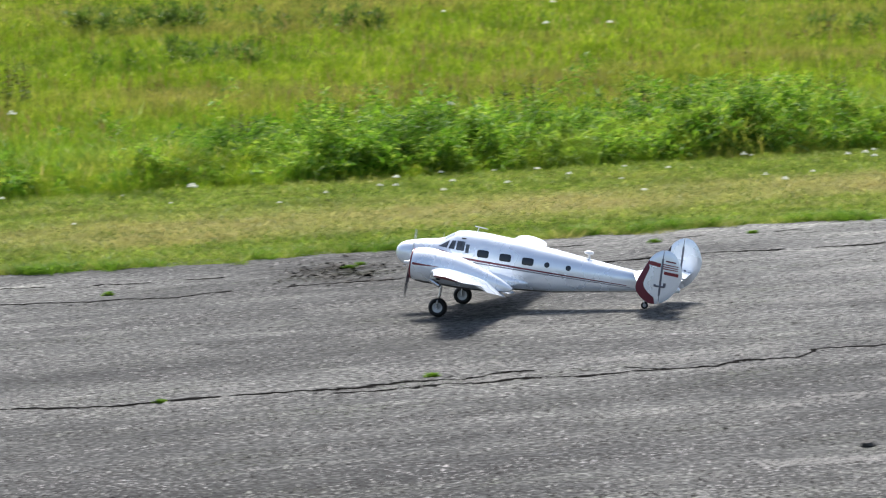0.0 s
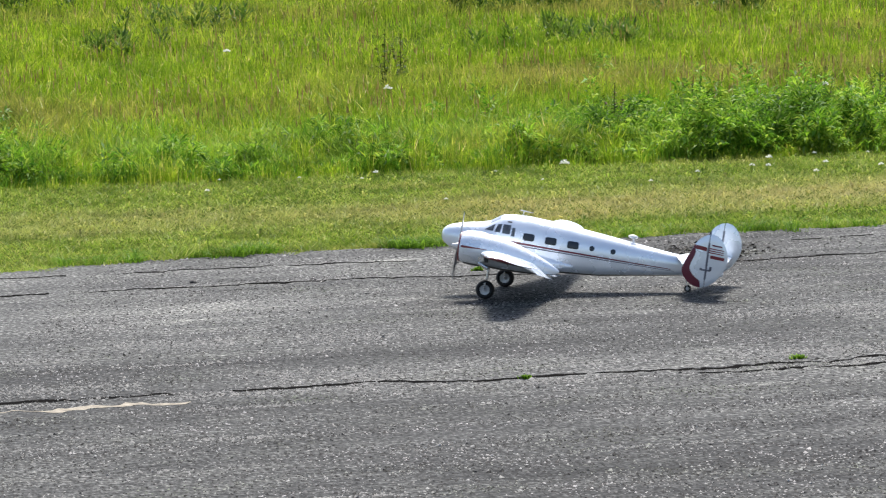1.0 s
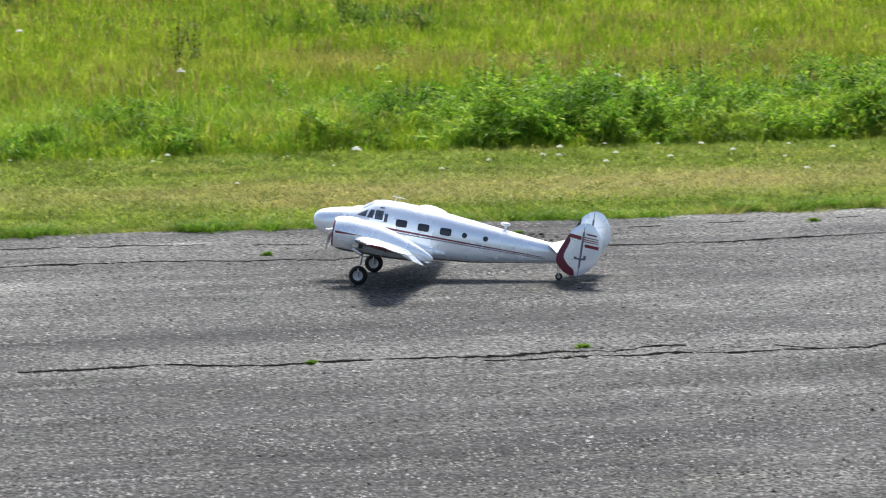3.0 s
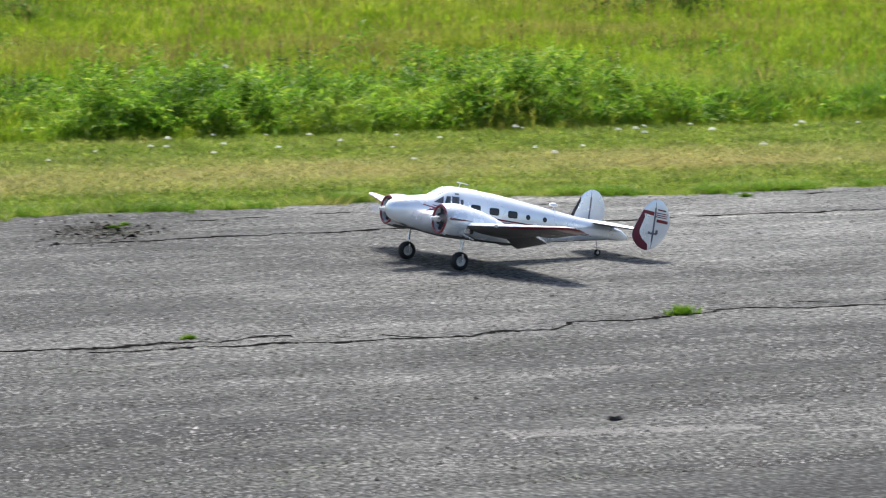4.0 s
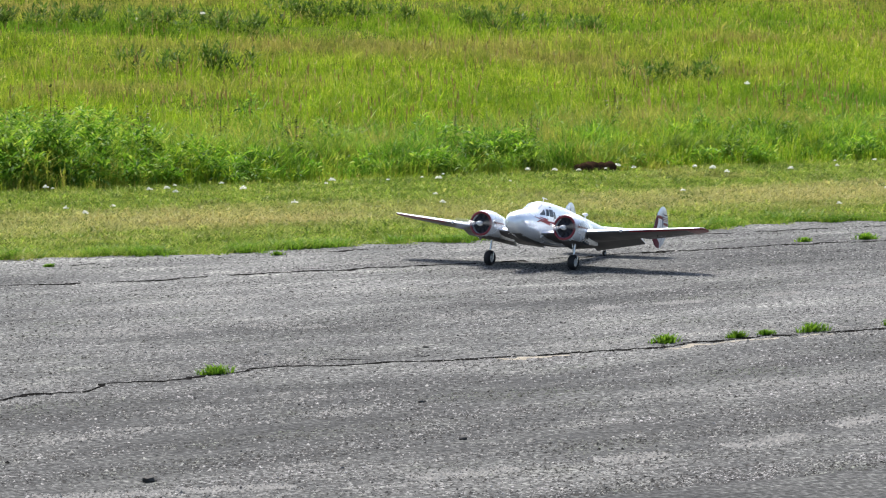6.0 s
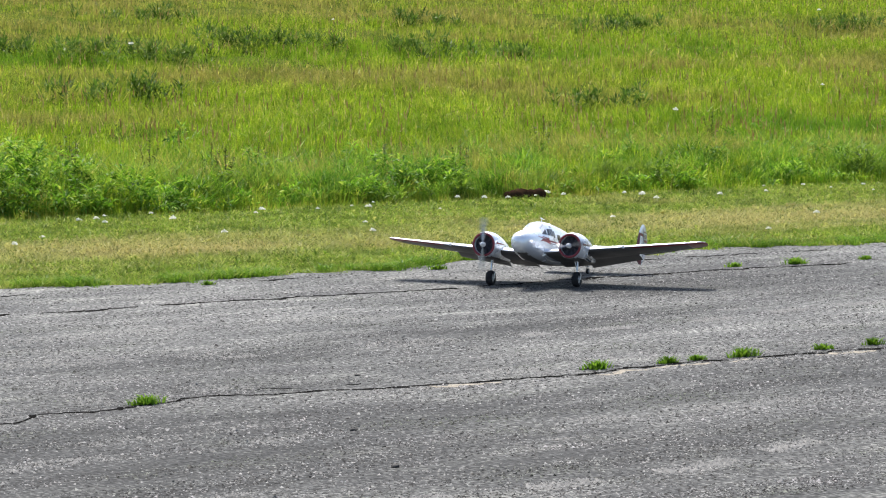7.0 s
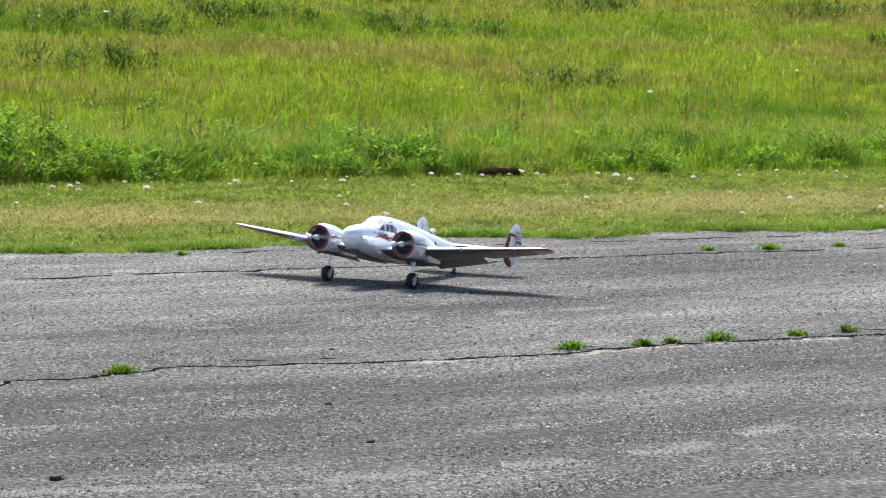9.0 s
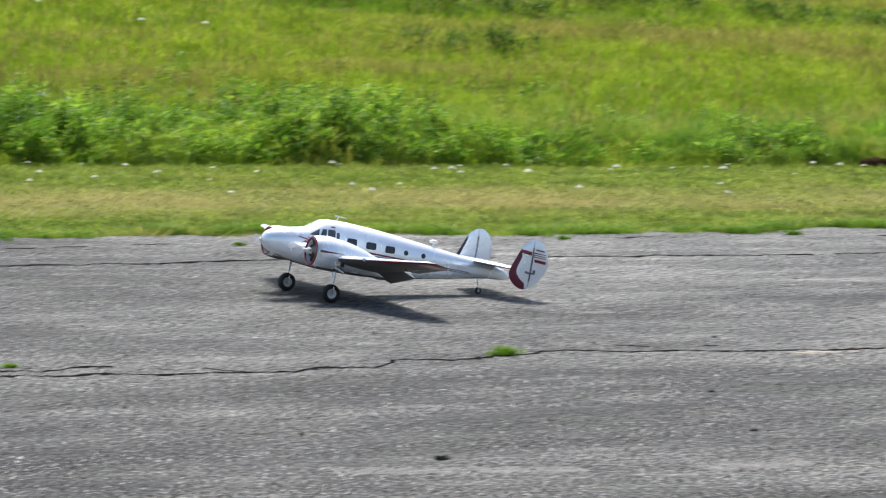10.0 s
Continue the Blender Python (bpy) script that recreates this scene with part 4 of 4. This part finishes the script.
def build_airplane():
    plane = new("model_airplane")
    plane.empty_display_size = 0.2

    def add(name, geo, mat, parent=plane, label="", smooth=True):
        return part(name, moved(geo, NOSE), mat, parent, label, smooth)

    hull = add("fuselage", hull_mesh(), SILVER, plane, "glossy silver-white fuselage with rounded nose")
    # the dark ground mirrored under the belly, put into a narrow colour band
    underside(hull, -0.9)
    for side in (1, -1):
        for s, z in ((0.52, 0.050), (0.648, 0.046), (0.777, 0.042)):
            add("cabin_window", side_patch(s - 0.033, s + 0.033, z - 0.021, z + 0.021, side), GLASS, hull, "dark rounded cabin window")
        for s, z in ((0.886, 0.038), (1.007, 0.036)):
            add("porthole", side_patch(s - 0.015, s + 0.015, z - 0.015, z + 0.015, side, 1.0), GLASS, hull, "small round dark porthole")
        for corners in ([(0.255, 0.056), (0.316, 0.097), (0.308, 0.055)], [(0.317, 0.053), (0.333, 0.099), (0.356, 0.101), (0.352, 0.053)],
                        [(0.362, 0.051), (0.364, 0.102), (0.410, 0.103), (0.409, 0.051)], [(0.417, 0.042), (0.418, 0.090), (0.437, 0.090), (0.437, 0.042)]):
            add("cockpit_window", panel(dense(corners), on_side(side)), COCKPIT, hull, "cockpit window pane, sky reflection put into its grey colour")
        a0, a1 = (58, 87) if side > 0 else (122, 93)
        add("windshield", skin_patch(0.282, 0.338, a0, a1, 2 * side), SCREEN, hull, "sloping windshield pane with the sky's reflection in its pale colour")
        add("brow", side_line(0.384, 0.410, 0.118, 0.119, 0.007, 0.007, side), BLACK, hull, "small dark brow window")
        add("stripe", side_line(0.36, 1.34, 0.012, -0.018, 0.013, 0.004, side), MAROON, hull, "thin maroon stripe")
        add("stripe", side_line(0.36, 1.36, -0.003, -0.027, 0.008, 0.003, side), GREYLINE, hull, "thin grey stripe")
        for z0, z1, s0, s1 in ((0.036, 0.008, 0.185, 0.36), (0.016, -0.004, 0.225, 0.36), (0.040, 0.024, 0.245, 0.330), (0.002, 0.020, 0.205, 0.270), (0.004, 0.026, 0.260, 0.318)):
            add("nose_flash", side_line(s0, s1, z0, z1, 0.004, 0.016, side), RED, hull, "red lightning flash on the nose")
        add("panel_seam", side_line(0.445, 0.449, -0.09, 0.12, 0.001, 0.001, side), GREYLINE, hull)
        add("cabin_door", side_line(1.03, 1.033, -0.05, 0.0, 0.001, 0.001, side), GREYLINE, hull)

    for side in (1, -1):
        ys = (0.05, 0.2, 0.33, 0.5, 0.7, 0.9, 1.10)
        wing = add("wing", loft([wing_ring(y, side, 0.74) for y in ys]), SILVER, plane, "silver wing with dihedral and dark underside")
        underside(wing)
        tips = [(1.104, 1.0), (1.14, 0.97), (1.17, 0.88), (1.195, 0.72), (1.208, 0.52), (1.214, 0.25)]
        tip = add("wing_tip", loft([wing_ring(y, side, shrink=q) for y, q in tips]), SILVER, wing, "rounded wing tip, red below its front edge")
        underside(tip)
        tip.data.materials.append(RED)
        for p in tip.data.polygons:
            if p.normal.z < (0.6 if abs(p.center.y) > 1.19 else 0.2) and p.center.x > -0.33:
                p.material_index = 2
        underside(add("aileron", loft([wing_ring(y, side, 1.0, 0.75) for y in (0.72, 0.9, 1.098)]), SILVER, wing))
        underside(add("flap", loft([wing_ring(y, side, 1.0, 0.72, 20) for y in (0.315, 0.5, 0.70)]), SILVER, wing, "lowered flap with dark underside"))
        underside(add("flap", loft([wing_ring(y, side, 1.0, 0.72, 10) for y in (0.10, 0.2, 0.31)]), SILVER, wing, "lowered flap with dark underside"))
        trim = []
        for y in np.linspace(0.72, 1.20, 16):
            lead, chord, z, t = wing_at(y)
            sh = float(np.interp(y, (1.1, 1.14, 1.17, 1.195, 1.208), (1.0, 0.97, 0.88, 0.72, 0.52)))
            l2, c2, t2 = lead + chord * (1 - sh) / 2, chord * sh, t * (0.65 + 0.35 * sh)
            k = float(np.interp(y, (0.72, 1.20), (0.25, 1.9)))
            outer, inner = [], []
            for x in (0.0005, 0.004, 0.018, 0.045, 0.075):
                x *= k
                h = 5 * t2 * (0.2969 * math.sqrt(x) - 0.126 * x - 0.3516 * x * x + 0.2843 * x ** 3 - 0.1026 * x ** 4)
                low = -0.8 * h + 0.25 * t2 * x * (1 - x)
                outer.append((-(l2 + c2 * x - 0.0014), side * y, z + c2 * (low - 0.11 * x) - 0.0016))
                inner.append((-(l2 + c2 * x + 0.003), side * y, z + c2 * (low * 0.8 - 0.11 * x)))
            trim.append(outer + inner[::-1])
        add("leading_edge_trim", loft(trim), RED, wing, "red leading-edge trim")
        lead, chord, z, t = wing_at(0.66)
        add("landing_light", moved(spun(((-0.006, 0.012), (0.006, 0.010), (0.011, 0.004)), "x", 12), Matrix.Translation((-lead - 0.002, side * 0.66, z + 0.002))), WHITE, wing, "small clear landing light")
        add("aileron_horn", rod((-(lead + 0.17), side * 0.86, z), (-(lead + 0.18), side * 0.86, z - 0.018), 0.003, 0.002, 6), BLACK, wing)
        fillet = [(0.28, 0.010), (0.38, 0.028), (0.55, 0.034), (0.66, 0.026), (0.73, 0.014), (0.79, 0.003)]
        add("wing_root_fairing", loft([[(-s, side * (hull_y(min(s, 1.5), -0.075) - 0.02 + 0.02 * math.cos(a) + w * max(0, math.cos(a)) * 0.8), -0.082 + (0.012 + w) * math.sin(a)) for a in np.linspace(0, 6.28318, 13)[:-1]] for s, w in fillet]), SILVER, wing)

        y0 = side * 0.327
        nac = ((0.225, -0.031, 0.070), (0.182, -0.031, 0.071), (0.174, -0.031, 0.075), (0.175, -0.031, 0.081), (0.185, -0.031, 0.0885), (0.205, -0.031, 0.0945), (0.24, -0.031, 0.0985), (0.275, -0.031, 0.0995),
               (0.31, -0.032, 0.098))
        rings = [[(-s, y0 + r * math.cos(6.28318 * k / 32), z + r * math.sin(6.28318 * k / 32)) for k in range(32)] for s, z, r in nac]
        for s, top, low, w in ((0.312, 0.0625, -0.1265, 0.0945), (0.36, 0.058, -0.130, 0.092), (0.43, 0.045, -0.133, 0.084), (0.52, 0.018, -0.132, 0.068), (0.61, -0.016, -0.128, 0.050), (0.68, -0.047, -0.121, 0.032), (0.735, -0.078, -0.112, 0.012), (0.75, -0.09, -0.10, 0.003)):
            rings.append([(-s, y0 + w * math.cos(6.28318 * k / 32), (top + low) / 2 + (top - low) / 2 * math.sin(6.28318 * k / 32)) for k in range(32)])
        nacelle = add("engine_nacelle", loft(rings, False), SILVER, plane, "silver engine nacelle with round cowling")
        # shading below the nacelle put into its colour
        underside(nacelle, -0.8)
        lip = [[(-(0.176 + 0.006 * math.cos(b)), y0 + (0.0785 + 0.0085 * math.sin(b)) * math.cos(a), -0.031 + (0.0785 + 0.0085 * math.sin(b)) * math.sin(a)) for b in np.linspace(0, 6.28318, 11)[:-1]] for a in np.linspace(0, 6.28318, 33)]
        add("cowl_ring", loft(lip, False), RED, nacelle, "dark red ring round the cowling's mouth")
        eng = [moved(spun(((-0.215, 0.0705), (-0.208, 0.0705)), "x", 24), Matrix.Translation((0, y0, -0.031))), moved(spun(((-0.22, 0.034), (-0.19, 0.030), (-0.176, 0.018)), "x", 16), Matrix.Translation((0, y0, -0.031)))]
        for k in range(9):
            a = 6.28318 * k / 9
            for q in range(4):
                r0 = 0.031 + q * 0.009
                p0, p1 = Vector((-0.204, y0 + r0 * math.cos(a), -0.031 + r0 * math.sin(a))), Vector((-0.204, y0 + (r0 + 0.007) * math.cos(a), -0.031 + (r0 + 0.007) * math.sin(a)))
                eng.append(rod(p0, p1, 0.0125, 0.0125, 8))
        add("radial_engine", joined(*eng), ENGINE, nacelle, "dark grey radial engine with finned cylinders")
        for q in (1, -1):
            rings = []
            for k in range(9):
                t = k / 8
                s, w = 0.19 + 0.15 * t, 0.006 * (1 - t) + 0.001
                rr = 0.1005 if s < 0.308 else 0.096
                rings.append([(-s, y0 + q * (rr + o) * math.cos(h), -0.031 + (rr + o) * math.sin(h)) for h, o in ((0.12 - w / 0.1, 0.001), (0.12 + w / 0.1, 0.001), (0.12 + w / 0.1, -0.003), (0.12 - w / 0.1, -0.003))])
            add("cowl_flash", loft(rings), RED, nacelle, "red tapering flash")
        add("exhaust_stack", joined(rod((-0.30, y0 + side * 0.078, -0.10), (-0.36, y0 + side * 0.094, -0.122), 0.013, 0.012, 10), block(-0.315, y0 + side * 0.088, -0.078, 0.035, 0.012, 0.03)), CHROME, nacelle, "bright exhaust stub under the cowling")
        add("oil_cooler", block(-0.345, y0 + side * 0.089, -0.072, 0.022, 0.014, 0.04), BLACK, nacelle, "dark cooling gill")

        # propeller: built round its own axis
        prop = new("propeller")
        prop.parent = plane
        blade = []
        for k, (r, c, tw) in enumerate(((0.014, 0.012, 60), (0.05, 0.024, 40), (0.10, 0.030, 26), (0.15, 0.027, 19), (0.185, 0.018, 15), (0.195, 0.006, 14))):
            m = Matrix.Rotation(radians(tw), 3, "Z")
            blade.append([m @ Vector((0.0028 * q, c / 2 * p, 0)) + Vector((0, 0, r)) for p, q in ((-1, 0), (-0.4, 1), (0.4, 1), (1, 0), (0.4, -1), (-0.4, -1))])
        b = loft(blade)
        part("blade", b, PROP, prop, "grey propeller blade")
        part("blade", moved(b, pose(0, 0, 0, 180, 0, 0)), PROP, prop, "grey propeller blade")
        part("spinner_hub", spun(((-0.045, 0.014), (-0.018, 0.018), (0.01, 0.017), (0.014, 0.011), (0.034, 0.010), (0.038, 0.006), (0.039, 0.001)), "x", 16), WHITE, prop, "white propeller hub")
        MOVING["propeller"].append((prop, NOSE @ Matrix.Translation((-0.160, y0, -0.031)), side))

        # main gear, in the airplane's standing frame
        gy = side * 0.328
        gear = part("main_gear_leg", joined(rod((-0.03, gy, 0.20), (-0.012, gy, 0.115), 0.0075, 0.007, 12), rod((-0.014, gy - side * 0.018, 0.19), (-0.012, gy - side * 0.005, 0.12), 0.003, 0.003, 8)), CHROME, plane, "bright metal landing gear leg")
        part("oleo", rod((-0.012, gy, 0.125), (-0.006, gy, 0.092), 0.005, 0.005, 10), CHROME, gear, "bright oleo strut")
        part("fork", joined(*[rod((-0.006, gy, 0.098), (-0.004, gy + q * 0.030, 0.09), 0.005, 0.005, 8) for q in (1, -1)],
                            *[rod((-0.004, gy + q * 0.030, 0.092), (0, gy + q * 0.030, 0.05), 0.005, 0.004, 8) for q in (1, -1)]), CHROME, gear, "bright wheel fork")
        wheel = new("wheel")
        wheel.parent = plane
        tyre = [(0.028, -0.014), (0.032, -0.022), (0.040, -0.0255), (0.047, -0.022), (0.0518, -0.013), (0.0535, -0.005), (0.0535, 0.005), (0.0518, 0.013), (0.047, 0.022), (0.040, 0.0255), (0.032, 0.022), (0.028, 0.014)]
        part("tyre", spun([(w, r) for r, w in tyre], "y", 32, False), RUBBER, wheel, "black rubber tyre")
        part("wheel_disc", spun(((-0.019, 0.002), (-0.020, 0.009), (-0.014, 0.013), (-0.016, 0.029), (0.016, 0.029), (0.014, 0.013), (0.020, 0.009), (0.019, 0.002)), "y", 24), HUBCAP, wheel, "grey wheel disc")
        MOVING["wheel"].append((wheel, pose(0, gy, 0.0535), 0.0535, 0.0, gy))

        # fins
        fy = side * 0.374
        hinge = 1.574
        shift = Matrix.Translation((0, fy, 0))
        fin = add("tail_fin", moved(lens(FIN, 0.010, (0, hinge - 0.002)), shift), SILVER, plane, "oval silver-white tail fin with red border")
        add("rudder", moved(lens(FIN, 0.010, (hinge + 0.002, 3)), shift), SILVER, fin, "silver-white rudder")
        add("hinge_gap", moved(lens([(FIN_C[0] + (s - FIN_C[0]) * 0.9, FIN_C[1] + (z - FIN_C[1]) * 0.9) for s, z in FIN], 0.0112, (hinge - 0.0055, hinge + 0.0055)), shift), GREYLINE, fin, "dark rudder hinge line")
        add("fin_border", band_film(fy, 6, 22, 0.67), MAROON, fin, "dark red border along the leading edge")
        add("fin_border", band_film(fy, 5, 22, 0.82, face=-1), BLACK, fin, "dark leading edge on the fin's inner face")
        add("fin_band", fin_film([(1.497, 0.181), (1.487, 0.160), (1.565, 0.150), (1.565, 0.172)], fy), RED, fin, "dark red band")
        for z in (0.172, 0.160, 0.149):
            add("fin_stripe", fin_film([(1.578, z), (1.578, z - 0.006), (1.662, z - 0.010), (1.662, z - 0.006)], fy), RED, fin, "thin dark red stripe")
        add("fin_lettering", fin_film([(1.590, 0.192), (1.590, 0.184), (1.648, 0.180), (1.648, 0.188)], fy), MAROON, fin, "small maroon lettering bar")
        add("registration_bar", fin_film([(1.588, 0.132), (1.588, 0.114), (1.668, 0.108), (1.668, 0.126)], fy), RED, fin, "maroon registration bar")
        add("trim_linkage", joined(*[moved(block(-s, fy + q * 0.0115, z, a, 0.004, b), Matrix.Identity(4)) for q in (1, -1) for s, z, a, b in ((1.574, 0.045, 0.05, 0.010), (1.598, 0.055, 0.014, 0.024), (1.545, 0.048, 0.012, 0.014))]), GREYLINE, fin, "grey trim-tab linkage")

    # tailplane between the fins
    def tail_ring(y, cut, start):
        t = abs(y) / 0.374
        lead, trail = 1.36 + 0.08 * t, 1.65 - 0.01 * t
        return [(-(lead + (trail - lead) * x), y, 0.056 + h * (trail - lead)) for x, h in foil(0.10, cut, start)]

    tail = add("tailplane", loft([tail_ring(y, 0.62, 0.0) for y in np.linspace(-0.37, 0.37, 9)]), SILVER, plane, "silver tailplane between the two fins")
    # shadow on the tailplane's and elevators' lower sides painted in
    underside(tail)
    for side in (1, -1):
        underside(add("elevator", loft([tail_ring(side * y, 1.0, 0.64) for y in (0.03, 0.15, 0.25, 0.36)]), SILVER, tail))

    # tail wheel
    leg = part("tail_gear_leg", joined(rod((-1.10, 0, 0.115), (-1.108, 0, 0.05), 0.004, 0.004, 8), rod((-1.108, 0.011, 0.055), (-1.111, 0.011, 0.02), 0.0025, 0.0025, 6), rod((-1.108, -0.011, 0.055), (-1.111, -0.011, 0.02), 0.0025, 0.0025, 6), rod((-1.108, 0.012, 0.054), (-1.108, -0.012, 0.054), 0.004, 0.004, 6)), CHROME, plane, "thin metal tail gear leg")
    tw = new("tail_wheel")
    tw.parent = plane
    part("tyre", spun(((-0.007, 0.010), (-0.008, 0.017), (-0.004, 0.0205), (0.004, 0.0205), (0.008, 0.017), (0.007, 0.010)), "y", 20, False), RUBBER, tw, "small black tyre")
    part("wheel_disc", spun(((-0.006, 0.002), (-0.006, 0.011), (0.006, 0.011), (0.006, 0.002)), "y", 14), HUBCAP, tw, "small grey wheel disc")
    MOVING["wheel"].append((tw, pose(-1.111, 0, 0.0205), 0.0205, -1.111, 0.0))

    # aerials
    dome = add("dome_aerial", moved(spun(((-0.010, 0.004), (-0.007, 0.016), (0.0, 0.022), (0.008, 0.018), (0.013, 0.006)), "z", 18), Matrix.Translation((-1.10, 0, 0.128)) @ Matrix.Diagonal((1.35, 0.9, 1, 1))), WHITE, plane, "white dome aerial on a short stalk")
    add("stalk", rod((-1.105, 0, 0.092), (-1.103, 0, 0.124), 0.006, 0.005, 8), WHITE, dome)
    mast = add("whip_aerial", joined(rod((-0.45, 0, 0.155), (-0.458, 0, 0.182), 0.003, 0.003, 6), rod((-0.435, 0, 0.186), (-0.51, 0, 0.180), 0.004, 0.002, 6)), WHITE, plane, "thin white aerial above the cockpit")
    add("pitot_tube", rod((-0.10, -0.03, -0.085), (-0.04, -0.03, -0.10), 0.002, 0.002, 6), CHROME, hull)
    return tagged(plane, "silver-white twin-engine model airplane with red trim on asphalt", "model airplane")


AIRPLANE = build_airplane()

# seconds, place on the ground between the main wheels, heading and lean in degrees
ROLL = [
    (0, -2.201, 19.131, 173.7, 0.20),
    (0.5, -3.320, 19.119, 182.4, 0.14),
    (0.6, -3.504, 19.130, 182.3, 0.10),
    (1, -4.061, 19.099, 181.7, 0.23),
    (1.5, -4.421, 19.101, 180.3, 0.36),
    (2, -4.458, 19.124, 179.1, 0.28),
    (2.2, -4.443, 19.126, 179.5, 0.30),
    (3.3, -2.921, 19.157, 187.3, -0.27),
    (3.5, -2.382, 19.162, 199.0, -0.11),
    (3.8, -1.535, 19.441, 202.6, -0.30),
    (4, -0.978, 19.691, 210.9, -0.22),
    (4.5, 0.259, 20.513, 222.1, -0.59),
    (5, 1.343, 21.562, 227.9, -0.75),
    (5.5, 2.173, 22.464, 233.3, -0.44),
    (5.7, 2.430, 22.909, 234.2, -0.43),
    (6.8, 3.234, 23.882, 239.5, 0.75),
    (7, 3.324, 24.024, 241.0, 0.68),
    (7.5, 3.403, 24.120, 241.4, 0.32),
    (8, 3.313, 23.992, 241.3, 0.96),
    (8.5, 2.942, 23.425, 239.0, -0.12),
    (8.8, 2.545, 22.840, 236.9, -0.50),
    (9, 2.171, 22.344, 232.8, -0.58),
    (9.5, 0.851, 20.878, 218.5, -0.42),
    (9.7, 0.251, 20.515, 213.0, -0.40),
    (10, -0.670, 19.937, 205.1, 0.06),
]

def motions():
    walk(AIRPLANE, [(t, pose(x, y, 0.0, lean, 0, head)) for t, x, y, head, lean in ROLL])
    times = [k / FPS for k in range(301)]
    for n, (prop, at, side) in enumerate(MOVING["propeller"]):
        lag = ((0, 2.0, 3.5, 10), (18, 18, 97, 97)) if n == 0 else ((0, 2.2, 3.5, 6.0, 7.0, 8.0, 10), (70, 70, 93, 93, 0, -87, -87))
        walk(prop, [(t, at @ pose(0, 0, 0, float(np.interp(t, *lag)) + 84.0 * k, 0, 0)) for k, t in enumerate(times)])
    ts = [r[0] for r in ROLL]
    for wheel, at, radius, bx, by in MOVING["wheel"]:
        turn, rows, last = 0.0, [], None
        for t in times:
            x, y, h = (float(np.interp(t, ts, [r[k] for r in ROLL])) for k in (1, 2, 3))
            c, s = math.cos(radians(h)), math.sin(radians(h))
            p = Vector((x + c * bx - s * by, y + s * bx + c * by))
            if last is not None:
                step = (p - last) @ Vector((c, s)) / radius
                turn += max(-1.45, min(1.45, step))
            last = p
            rows.append((t, at @ pose(0, 0, 0, 0, math.degrees(turn), 0)))
        walk(wheel, rows)


motions()
